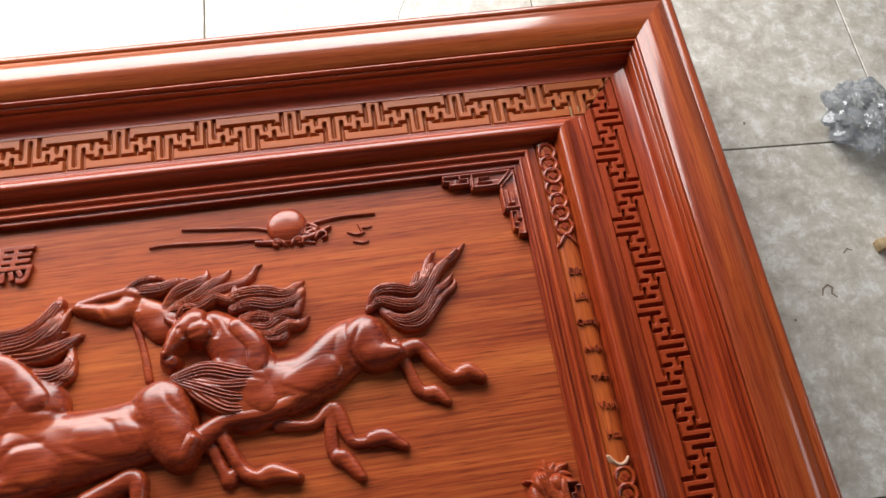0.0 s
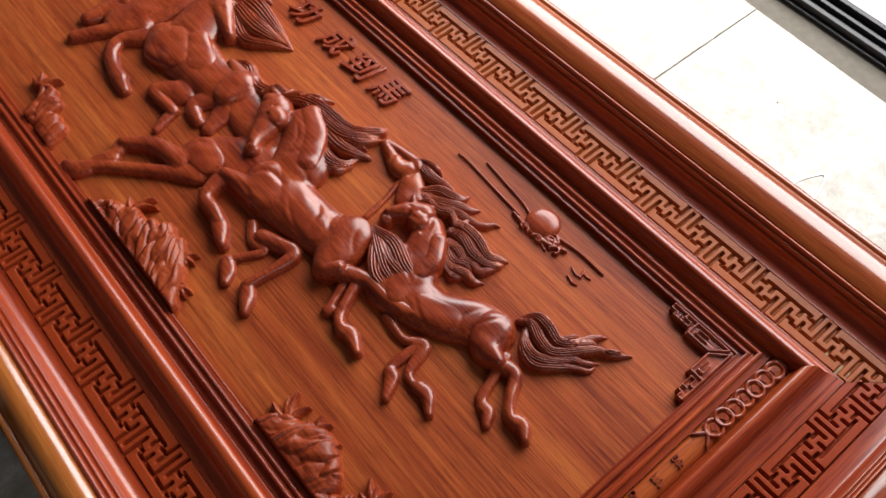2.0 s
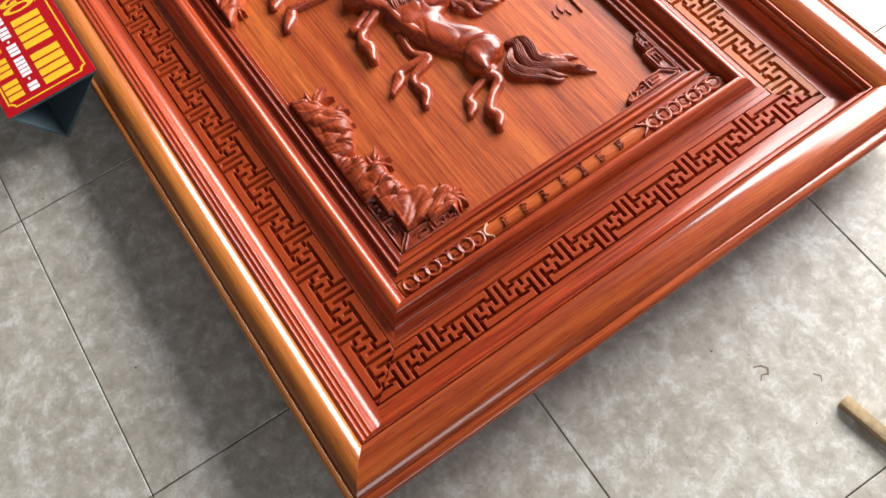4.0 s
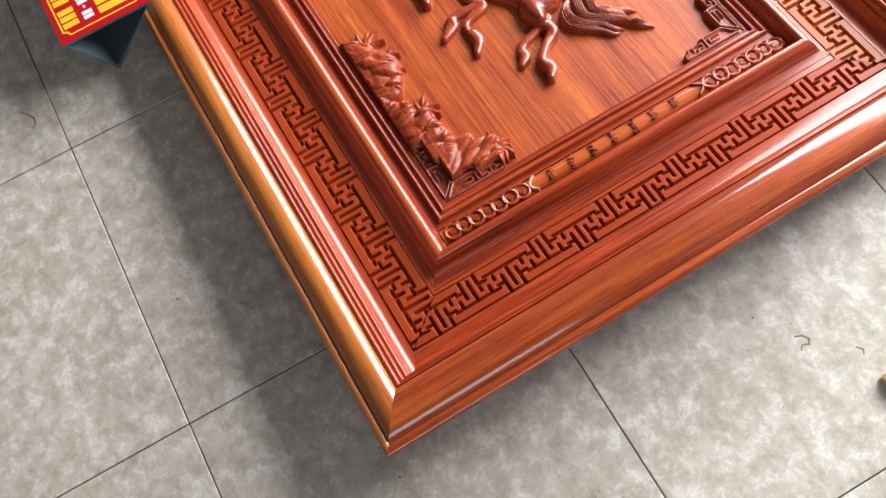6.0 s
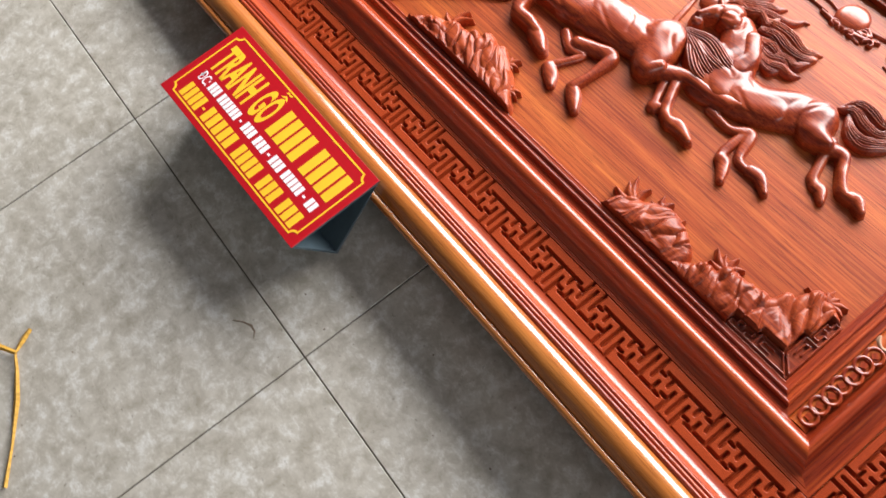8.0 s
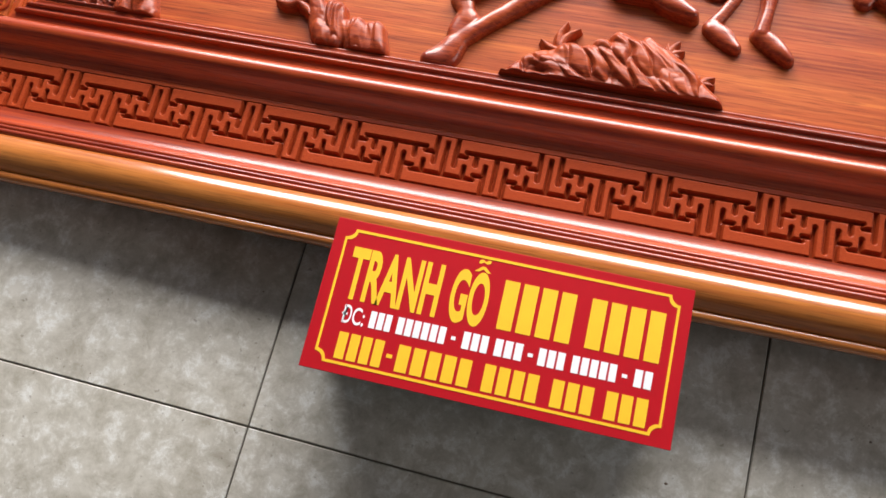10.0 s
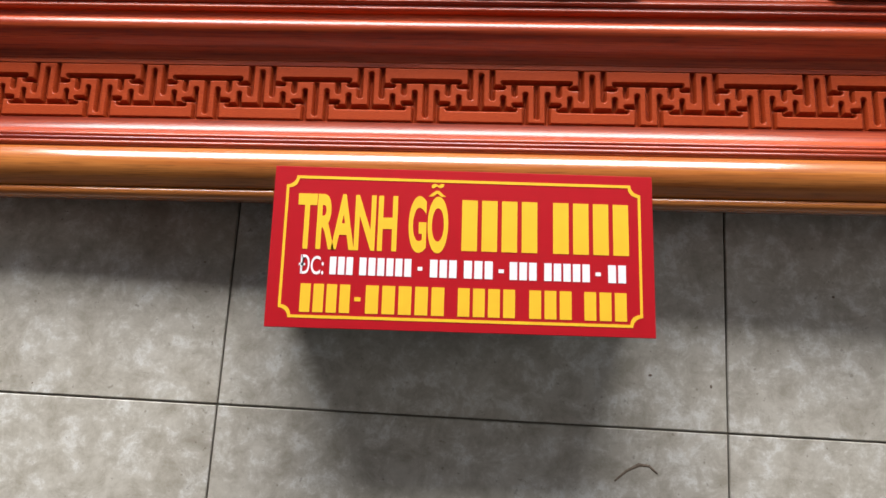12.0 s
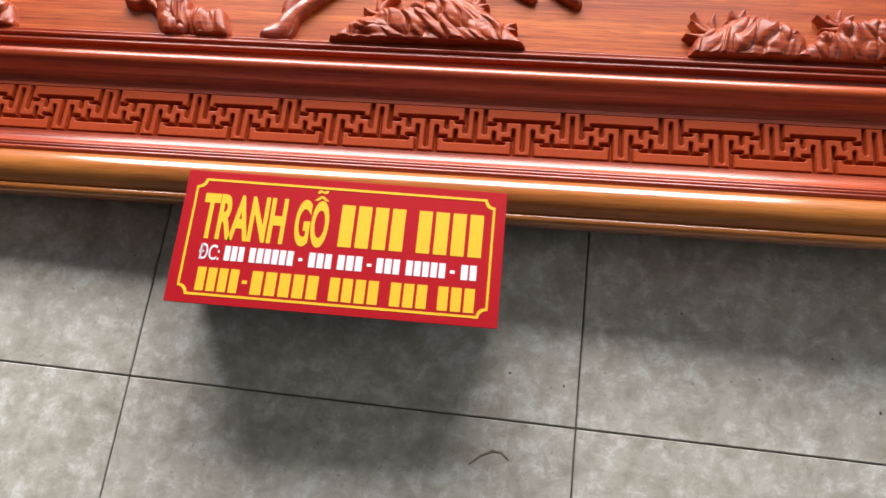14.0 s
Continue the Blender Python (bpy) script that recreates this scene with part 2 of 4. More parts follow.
WIDTHS["r"] = WIDTHS["l"] = (0.0, 0.0160, 0.0695, 0.0890, 0.1094, 0.1605, 0.1825, 0.2000, 0.2115)


def inset(side, d):
    return float(np.interp(d, BREAKS, WIDTHS[side]))


def rail(name, side, mat, section, box, even=False):
    """One side of a mitred frame with the given section."""
    xa, xb, ya, yb = box
    at = (lambda s, d: d) if even else inset
    verts, n = [], len(section)
    for end in (0, 1):
        for d, z in section:
            if side in "bt":
                verts.append((xa + at("l", d) if end == 0 else xb - at("r", d), ya + at("b", d) if side == "b" else yb - at("t", d), z))
            else:
                verts.append((xa + at("l", d) if side == "l" else xb - at("r", d), ya + at("b", d) if end == 0 else yb - at("t", d), z))
    flip = side in "tl"
    faces = []
    for k in range(n - 1):
        f = (k, n + k, n + k + 1, k + 1)
        faces.append(f[::-1] if flip else f)
    faces.append(tuple(range(n))[::-1] if flip else tuple(range(n)))
    faces.append(tuple(range(n, 2 * n)) if flip else tuple(range(n, 2 * n))[::-1])
    me = mesh_from(name, verts, faces, mat, 40)
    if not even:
        # the outer roll gets the tone with its sheen painted in
        me.materials.append({"b": GOLD_SHEEN, "t": AMBER_SHEEN}.get(side, AMBER_SHEEN_Y))
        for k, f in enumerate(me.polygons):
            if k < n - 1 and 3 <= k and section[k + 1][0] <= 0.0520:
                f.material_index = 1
    return under(panel, name, me)


SIDES = (("b", WOOD_X), ("t", WOOD_X), ("l", WOOD_Y), ("r", WOOD_Y))
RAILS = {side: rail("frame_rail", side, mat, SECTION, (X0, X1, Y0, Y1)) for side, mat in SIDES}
STRIP = 0.0275
RX = WIDTHS["r"][-1] + 0.0002
POLE_Z = 0.0490
FX0, FX1, FY0, FY1 = X0 + RX + STRIP, X1 - RX - STRIP, Y0 + WIDTHS["b"][-1] + 0.0003, Y1 - WIDTHS["t"][-1] - 0.0003
for side, mat in SIDES:
    rail("field_moulding", side, WOOD_STEP if mat is WOOD_X else mat, STEPS, (FX0, FX1, FY0, FY1), True)
IX0, IX1, IY0, IY1 = FX0 + 0.0318, FX1 - 0.0318, FY0 + 0.0318, FY1 - 0.0318
FIELD_Z = 0.033
field = under(panel, "field_board", from_bm("field_board", box_bm((FX0 + 0.015, FY0 + 0.015, 0.0295), (FX1 - 0.015, FY1 - 0.015, FIELD_Z)), WOOD_FIELD), "flat orange-brown board behind the relief")
strips = []


def half_round(a, b, y0, y1, base, crest, low, n=14):
    """A half-round rod along y, standing on a flat foot."""
    m = (a + b) / 2
    prof = [(a, low), (a, base)] + [(m - (b - a) * 0.47 * math.cos(math.pi * k / n), base + (crest - base) * math.sin(math.pi * k / n)) for k in range(n + 1)] + [(b, base), (b, low)]
    k = len(prof)
    verts = [(x, y0, z) for x, z in prof] + [(x, y1, z) for x, z in prof]
    faces = [(i, i + 1, k + i + 1, k + i) for i in range(k - 1)] + [tuple(range(k))[::-1], tuple(range(k, 2 * k))]
    return mesh_from("end_strip", verts, [f[::-1] for f in faces], WOOD_POLE, 40)


for a, b in ((X0 + RX, FX0 - 0.0004), (FX1 + 0.0004, X1 - RX)):
    strips.append(under(panel, "end_strip", half_round(a, b, FY0 + 0.0004, FY1 - 0.0004, 0.0415, POLE_Z, 0.032), "half-round carved rod with coins and words"))

# key-pattern fretwork let into the rails; one unit is a twentieth of its repeat
REPEAT, BAND, DEEP = 0.1155, 0.0580, 0.0066
UU, VV, TOP_Z = REPEAT / 20, BAND / 10, 0.0440


def half_motif(c, flip):
    g = [(c, 1.2, c, 7.5), (c - 2, -0.6, c - 2, 5.4), (c + 2, -0.6, c + 2, 5.4), (c - 6.0, 7.5, c + 6.0, 7.5)]
    g += [(c - 4, 5.3, c - 4, 7.5), (c + 4, 5.3, c + 4, 7.5), (c - 4, 3.4, c - 2, 3.4), (c + 2, 3.4, c + 4, 3.4)]
    return [(a, 10 - q, p, 10 - b) if flip else (a, b, p, q) for a, b, p, q in g]


SLOTS = [q for k in (-20, 0, 20) for q in half_motif(2 + k, False) + half_motif(12 + k, True)]


def fret_height(u, v):
    """Height of the fretwork at u, v in units; v runs from 0 to 10."""
    best = np.full(u.shape, 9.0)
    for a, b, p, q in SLOTS:
        du = np.maximum(np.maximum(a - u, u - p), 0) * UU
        dv = np.maximum(np.maximum(b - v, v - q), 0) * VV
        best = np.minimum(best, np.hypot(du, dv) - 0.0021)
    edge = np.minimum(v, 10 - v) * VV
    s = np.clip(np.minimum(best, edge) / 0.0008 + 0.45, 0, 1)
    return TOP_Z - DEEP * (1 - s * s * (3 - 2 * s))


def grid_mesh(name, xs, ys, zs, keep, mat, sharp=50.0):
    """A sheet over a regular grid, with the cells that keep marks."""
    ny, nx = zs.shape
    idx = np.arange(ny * nx).reshape(ny, nx)
    quads = np.stack([idx[:-1, :-1], idx[:-1, 1:], idx[1:, 1:], idx[1:, :-1]], -1)[keep]
    used = np.unique(quads)
    back = np.full(ny * nx, -1)
    back[used] = np.arange(len(used))
    quads = back[quads]
    gx, gy = np.meshgrid(xs, ys)
    co = np.stack([gx.ravel()[used], gy.ravel()[used], zs.ravel()[used]], -1).astype(np.float32)
    me = bpy.data.meshes.new(name)
    me.vertices.add(len(co))
    me.vertices.foreach_set("co", co.ravel())
    me.loops.add(quads.size)
    me.loops.foreach_set("vertex_index", quads.ravel().astype(np.int32))
    me.polygons.add(len(quads))
    me.polygons.foreach_set("loop_start", np.arange(0, quads.size, 4, dtype=np.int32))
    me.update(calc_edges=True)
    me.validate()
    me.polygons.foreach_set("use_smooth", np.ones(len(quads), bool))
    me.materials.append(mat)
    return me


US, VS = np.linspace(0, 20, 121), np.linspace(0, 10, 64)
FRET_Z = fret_height(*np.meshgrid(US, VS))
# outer edge and width of the fretwork on each side
FRETS = {"b": (0.0946, 0.0590), "t": (0.1139, 0.0562), "r": (0.1098, 0.0503), "l": (0.1098, 0.0503)}


def fret_run(side, phase, repeat, mat):
    """Fretwork along one rail: whole repeats share a mesh, the mitred ends are cut."""
    lo, hi = (X0, X1) if side in "bt" else (Y0, Y1)
    sign, edge = {"b": (1, Y0), "t": (-1, Y1), "l": (-1, X0), "r": (1, X1)}[side]
    out, band = FRETS[side]
    uu, vv = repeat / 20, band / 10
    first, last = (FRETS["l"], FRETS["r"]) if side in "bt" else (FRETS["b"], FRETS["t"])
    deep = 1 - VS[:, None] / 10
    whole = None
    k = math.floor((lo - phase) / repeat)
    while phase + k * repeat < hi:
        a = phase + k * repeat
        start = a if sign > 0 else a + repeat
        if side in "bt":
            m = Matrix(((sign * uu, 0, 0, start), (0, -sign * vv, 0, edge + sign * (out + band)), (0, 0, 1, 0), (0, 0, 0, 1)))
        else:
            m = Matrix(((0, sign * vv, 0, edge - sign * (out + band)), (sign * uu, 0, 0, start), (0, 0, 1, 0), (0, 0, 0, 1)))
        along = a + (US if sign > 0 else 20 - US)[None, :] * uu
        ok = (along >= lo + first[0] + deep * first[1]) & (along <= hi - last[0] - deep * last[1])
        ok = ok[:-1, :-1] & ok[1:, 1:] & ok[:-1, 1:] & ok[1:, :-1]
        if ok.any():
            if ok.all():
                whole = whole or grid_mesh("fret_carving", US, VS, FRET_Z, ok, mat)
                me = whole
            else:
                me = grid_mesh("fret_carving", US, VS, FRET_Z, ok, mat)
            under(RAILS[side], "fret_carving", me).matrix_basis = m
        k += 1


# the top run alone has the sky's sheen painted into its colour
for side, phase, repeat, mat in (("b", -0.4854, 0.1129, FRET_X), ("t", 0.2170, 0.1120, FRET_TOP_SHEEN), ("l", 0.3, 0.1100, FRET_Y), ("r", 0.3937, 0.1100, FRET_Y)):
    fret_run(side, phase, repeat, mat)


# ---- relief ----
HEIGHT = 0.74


class Carving:
    """A relief that stands up from the field board, built from soft tapered strokes."""

    def __init__(self, step):
        self.step, self.items = step / 1000, []

    def stroke(self, dome, base, blend, *points):
        self.items.append(("stroke", dome, base, blend, points))

    def lock(self, dome, base, strands, *points):
        self.items.append(("lock", dome, base, strands, points))

    def fold(self, dome, base, blend, *points):
        self.items.append(("fold", dome, base, blend, points))

    def bar(self, tall, base, blend, *points):
        self.items.append(("bar", tall, base, blend, points))

    def cut(self, deep, *points):
        self.items.append(("cut", deep, 0, 0, points))

    @staticmethod
    def curve(points, n=7):
        p = [np.array(q, float) / 1000 for q in points]
        p = [2 * p[0] - p[1]] + p + [2 * p[-1] - p[-2]]
        out = []
        for k in range(1, len(p) - 2):
            for j in range(n + (k == len(p) - 3)):
                t = j / n
                out.append(0.5 * (2 * p[k] + (p[k + 1] - p[k - 1]) * t + (2 * p[k - 1] - 5 * p[k] + 4 * p[k + 1] - p[k + 2]) * t * t + (3 * p[k] - p[k - 1] - 3 * p[k + 1] + p[k + 2]) * t ** 3))
        out = np.array(out)
        out[:, 2] = np.maximum(out[:, 2], 0.0006)
        return out

    def build(self, name, parent, mat, label="", clip=None, relaxed=0.0, ridges=None):
        runs = [(kind, a, b, k, self.curve(p)) for kind, a, b, k, p in self.items]
        lo = np.min([(c[:, :2] - c[:, 2:]).min(0) for *_, c in runs], 0) - 0.006
        hi = np.max([(c[:, :2] + c[:, 2:]).max(0) for *_, c in runs], 0) + 0.006
        if clip:
            lo, hi = np.maximum(lo, clip[0]), np.minimum(hi, clip[1])
        xs, ys = np.arange(lo[0], hi[0], self.step), np.arange(lo[1], hi[1], self.step)
        gx, gy = np.meshgrid(xs, ys)
        z = np.full(gx.shape, -0.006)
        for kind, a, b, k, c in runs:
            a, b = a / 1000 * HEIGHT, b / 1000 * HEIGHT
            if kind == "cut":
                c, a = c * np.array((1, 1, 1.9)), 0.85 * a
            m = c[:, 2].max() + 0.005
            i0, i1 = np.searchsorted(xs, (c[:, 0].min() - m, c[:, 0].max() + m))
            j0, j1 = np.searchsorted(ys, (c[:, 1].min() - m, c[:, 1].max() + m))
            px, py = gx[j0:j1, i0:i1], gy[j0:j1, i0:i1]
            if px.size == 0:
                continue
            q, side, run = np.full(px.shape, 9.0), np.zeros(px.shape), np.zeros(px.shape)
            rad = np.full(px.shape, 0.002)
            for s in range(len(c) - 1):
                e = c[s + 1, :2] - c[s, :2]
                L = e @ e + 1e-12
                t = np.clip(((px - c[s, 0]) * e[0] + (py - c[s, 1]) * e[1]) / L, 0, 1)
                dx, dy = px - c[s, 0] - t * e[0], py - c[s, 1] - t * e[1]
                r = c[s, 2] + t * (c[s + 1, 2] - c[s, 2])
                v = np.hypot(dx, dy) / r
                near = v < q
                q = np.where(near, v, q)
                rad = np.where(near, r, rad)
                side = np.where(near, np.sign(e[0] * dy - e[1] * dx), side)
                run = np.where(near, (s + t) / len(c), run)
            old = z[j0:j1, i0:i1]
            if kind == "cut":
                z[j0:j1, i0:i1] = np.where(old > 0.002, old - 0.7 * a * np.exp(-(q * 1.5) ** 2) * np.sin(np.clip(run * 1.1, 0, 1) * math.pi) ** 0.5, old)
                continue
            inside = np.clip(1 - np.clip(q, 0, 1) ** 2.3, 0, 1)
            if kind == "lock":
                wave = np.abs(np.sin((q * side * 0.5 + 0.5) * math.pi * (1.5 * k + 1.2) + 2.2 * run))
                slim = np.clip(rad / c[:, 2].max(), 0.12, 1)
                b = b * slim
                h = b + a * slim ** 0.7 * inside ** 0.5 * (0.52 + 0.48 * wave ** 0.75)
                blend = 0.0004
            elif kind == "bar":
                h = b + a * np.clip((1 - q) * 2.2, 0, 1)
                blend = 0.0003
            elif kind == "fold":
                h = b + a * inside ** 0.5
                blend = 0.006
            else:
                h = b + a * inside ** 0.5
                blend = max(k / 1000, 0.0003)
            h = np.where(q > 1, b - (q - 1) * rad * 4.0, h)
            h = np.maximum(h, -0.006)
            top = np.maximum(old, h)
            gap = np.clip(blend - np.abs(old - h), 0, None)
            z[j0:j1, i0:i1] = top + np.where(top > 0, gap * gap / (4 * blend), 0)
        if relaxed:
            z = z + relaxed * np.clip(z / 0.012, 0, 1) * (np.sin(71 * gx + 38 * gy + 1.9 * np.sin(47 * gy)) * np.sin(83 * gy - 29 * gx + 1.7 * np.sin(53 * gx)) + 0.5 * np.sin(147 * gx - 61 * gy + 2.3 * np.sin(66 * gy)))
        if ridges:
            # craggy rock: long leaning facets of uneven height with creases between them
            turn, gap = radians(ridges[0]), ridges[1] / 1000
            across = (gx * math.cos(turn) + gy * math.sin(turn)) / gap
            along = (-gx * math.sin(turn) + gy * math.cos(turn)) / (3.2 * gap)
            across, along = across + 0.16 * np.sin(5.1 * along + 2.3 * across), along + 0.13 * np.sin(3.7 * across)
            pick = np.random.RandomState(int(ridges[1] * 10))
            near, second = np.full(gx.shape, 9.0), np.full(gx.shape, 9.0)
            tall, lean, off = np.zeros(gx.shape), np.zeros(gx.shape), np.zeros(gx.shape)
            for u in range(math.floor(across.min()) - 1, math.ceil(across.max()) + 1):
                for v in range(math.floor(along.min()) - 1, math.ceil(along.max()) + 1):
                    pu, pv, h0, tilt = u + pick.rand(), v + pick.rand(), pick.rand(), pick.rand() - 0.5
                    d = np.hypot(across - pu, along - pv)
                    first = d < near
                    second = np.where(first, near, np.minimum(second, d))
                    tall, lean, off = np.where(first, h0, tall), np.where(first, tilt, lean), np.where(first, across - pu, off)
                    near = np.minimum(near, d)
            crease = np.clip((second - near) * 2.2, 0, 1)
            z = z + np.clip(z / 0.010, 0, 1) * (0.0034 * crease ** 0.7 + 0.0052 * (tall - 0.5) * np.clip(crease * 1.6, 0, 1) + 0.0070 * lean * off * crease - 0.0022)
            # the rock stops behind the corner ornaments
            du, dv = np.minimum(gx - IX0, IX1 - gx), gy - IY0
            front = ((du < 0.099) & (dv < 0.019)) | ((dv < 0.099) & (du < 0.019)) | ((du < 0.062) & (dv < 0.027)) | ((dv < 0.062) & (du < 0.027))
            z = np.where(front, np.minimum(z, 0.003), z)
            # its foot runs down to the moulding
            z = np.minimum(z, 0.006 + 4.0 * np.clip(gy - IY0, -0.001, None))
        keep = np.maximum(np.maximum(z[:-1, :-1], z[1:, 1:]), np.maximum(z[:-1, 1:], z[1:, :-1])) > -0.0045
        z = np.maximum(z, -0.004) + FIELD_Z
        return under(parent, name, grid_mesh(name, xs, ys, z, keep, mat), label)



# strokes of the relief: place and half-width in millimetres

horse_tail_end = Carving(0.9)
horse_tail_end.stroke(26, 3, 6, (74, 689, 40.2), (140, 704, 33.6), (187, 733, 34.0), (212, 742, 31.4))
horse_tail_end.stroke(26, 3, 6, (81, 719, 32.8), (61, 755, 30.9), (37, 780, 23.6))
horse_tail_end.stroke(25, 4, 5, (47, 719, 26.1), (78, 708, 31.2))
horse_tail_end.stroke(20, 14, 1, (17, 788, 18.7), (0, 777, 14.4), (-10, 762, 10.0), (-16, 752, 8.5))
horse_tail_end.stroke(14, 22, 1, (26, 776, 14.3), (19, 776, 13.6))
horse_tail_end.stroke(12, 16, 1, (-12, 744, 9.4), (-16, 747, 8.6))
horse_tail_end.stroke(27, 8, 4, (213, 738, 29.9), (227, 721, 21.5), (251, 718, 10.0))
horse_tail_end.stroke(12, 9, 3, (249, 718, 11.4), (274, 724, 9.8), (293, 700, 7.2), (309, 683, 7.9), (322, 681, 7.1))
horse_tail_end.stroke(13, 8, 2, (321, 684, 10.3), (331, 685, 10.3), (344, 676, 6.3))
horse_tail_end.stroke(9, 3, 3, (248, 731, 9.8), (262, 694, 7.2), (269, 674, 7.9), (281, 666, 7.1))
horse_tail_end.stroke(10, 3, 2, (280, 667, 9.4), (289, 666, 9.4), (300, 654, 5.4))
horse_tail_end.stroke(10, 2, 3, (105, 654, 8.0), (143, 650, 6.3), (169, 664, 9.5), (185, 625, 6.9), (210, 620, 6.1))
horse_tail_end.stroke(11, 4, 2, (209, 623, 10.0), (223, 624, 10.0), (244, 610, 5.3))
horse_tail_end.stroke(9, 2, 3, (163, 658, 7.1), (163, 620, 7.7), (169, 608, 6.9))
horse_tail_end.stroke(10, 3, 2, (168, 609, 9.1), (177, 604, 9.9), (192, 583, 6.0))
horse_tail_end.stroke(9, 12, 1, (-3, 788, 5.3), (-15, 796, 4.4), (-18, 802, 1.8))
horse_tail_end.stroke(13, 17, 8, (78, 704, 20.3), (94, 678, 14.6))
horse_tail_end.stroke(13, 19, 8, (214, 747, 22.6), (216, 724, 17.5))
horse_tail_end.stroke(9, 18, 8, (166, 708, 17.4), (130, 694, 17.3))
horse_tail_end.stroke(10, 22, 8, (67, 775, 10.4), (87, 749, 11.1), (87, 728, 11.7))
horse_tail_end.lock(15, 8, 3, (222, 781, 4.2), (236, 799, 8.5), (257, 800, 9.2), (279, 796, 8.4), (294, 809, 7.1), (303, 834, 5.0), (313, 848, 1.4))
horse_tail_end.lock(15, 8, 3, (222, 779, 4.2), (239, 787, 7.7), (262, 779, 9.0), (283, 779, 8.3), (299, 797, 7.7), (315, 821, 6.4), (336, 836, 5.0), (352, 853, 1.4))
horse_tail_end.lock(14, 7, 3, (238, 777, 4.2), (254, 762, 7.6), (273, 759, 8.2), (291, 770, 7.6), (304, 789, 6.3), (321, 801, 4.9), (331, 814, 1.4))
horse_tail_end.lock(12, 6, 2, (239, 774, 4.2), (258, 755, 6.8), (281, 752, 6.8), (298, 767, 6.2), (312, 783, 4.8), (330, 797, 3.5), (332, 807, 1.4))
horse_tail_end.lock(12, 7, 2, (279, 798, 5.6), (286, 815, 5.0), (293, 823, 1.4))
horse_tail_end.lock(12, 8, 2, (297, 810, 5.6), (307, 826, 4.3), (312, 831, 1.4))
horse_tail_end.lock(12, 9, 1, (330, 833, 3.6), (338, 841, 2.9), (338, 848, 1.4))
horse_tail_end.lock(13, 12, 2, (-6, 792, 4.4), (4, 808, 5.9), (24, 809, 6.6), (41, 819, 5.9), (59, 812, 5.1), (64, 825, 4.4), (66, 837, 3.0), (69, 841, 1.5))
horse_tail_end.lock(14, 10, 3, (48, 815, 5.8), (75, 819, 8.8), (101, 818, 9.4), (125, 813, 7.9), (137, 821, 5.8), (147, 829, 1.5))
horse_tail_end.lock(14, 10, 3, (61, 802, 6.5), (83, 805, 9.4), (109, 799, 9.3), (132, 803, 7.2), (143, 814, 5.0), (145, 822, 1.4))
horse_tail_end.lock(13, 8, 3, (72, 788, 6.4), (90, 788, 8.6), (107, 785, 7.1), (121, 790, 7.1), (134, 788, 6.4), (141, 802, 5.0), (146, 812, 1.4))
horse_tail_end.lock(12, 6, 3, (88, 769, 5.6), (108, 765, 7.0), (124, 772, 7.0), (140, 773, 5.6), (150, 782, 1.4))
horse_tail_end.lock(12, 7, 2, (81, 778, 5.7), (100, 773, 7.1), (114, 782, 5.7), (129, 781, 3.5), (136, 784, 1.4))
horse_tail_end.lock(11, 5, 2, (95, 760, 4.2), (115, 757, 5.6), (123, 766, 3.5), (124, 771, 1.4))
horse_tail_end.cut(5, (35, 793, 2.9), (43, 776, 2.9), (40, 762, 2.8))
horse_tail_end.cut(2, (49, 787, 2.2), (58, 766, 2.1))
horse_tail_end.cut(3, (216, 766, 2.8), (197, 727, 2.7), (203, 706, 2.7))
horse_tail_end.cut(3, (44, 737, 2.8), (68, 716, 2.7), (96, 704, 2.7))
horse_tail_end.cut(2.5, (109, 696, 2.7), (147, 682, 2.6), (181, 692, 2.6))
horse_tail_end.cut(2, (182, 751, 2.8), (176, 725, 2.7), (184, 705, 2.7))
horse_tail_end.cut(2.5, (227, 760, 2.1), (247, 739, 2.0))
horse_tail_end.cut(2, (107, 725, 2.7), (127, 714, 2.7))
horse_tail_end.cut(2, (-9, 759, 2.1), (-1, 767, 2.1))
horse_tail_end.cut(2.5, (-11, 740, 2.1), (-4, 745, 2.1))
horse_tail_end.cut(2, (-2, 781, 2.9), (2, 780, 2.9))
horse_tail_end.cut(4, (-18, 745, 2.1), (-8, 752, 2.1), (1, 762, 2.1))
horse_tail_end.cut(4, (-21, 755, 2.1), (-18, 758, 2.1))
horse_tail_end.cut(4, (-11, 782, 2.2), (-5, 787, 2.2))
horse_tail_end.cut(4, (-1, 782, 2.9), (8, 770, 2.9), (30, 774, 2.9))
horse_tail_end.cut(3, (31, 800, 2.2), (31, 783, 2.2))

horse_rear_head = Carving(0.9)
horse_rear_head.stroke(13, 2, 4, (-22, 795, 23.3), (-49, 820, 17.8))
horse_rear_head.stroke(15, 4, 3, (-56, 834, 12.7), (-70, 818, 16.4), (-97, 821, 10.5), (-121, 827, 6.8))
horse_rear_head.stroke(14, 4, 3, (-60, 841, 9.2), (-95, 836, 8.3), (-119, 831, 7.4))
horse_rear_head.stroke(6, 1, 2, (-56, 804, 4.5), (-46, 767, 4.4), (-40, 729, 5.1))
horse_rear_head.lock(12, 8, 3, (-62, 841, 6.0), (-41, 840, 9.0), (-23, 841, 8.2), (-3, 848, 5.3), (13, 849, 1.5))
horse_rear_head.lock(12, 8, 3, (-20, 815, 5.9), (-4, 832, 8.9), (16, 840, 8.9), (29, 849, 5.2), (31, 861, 1.5))
horse_rear_head.lock(12, 7, 3, (-10, 815, 5.9), (16, 822, 8.8), (37, 838, 7.4), (50, 845, 5.2), (59, 856, 1.5))
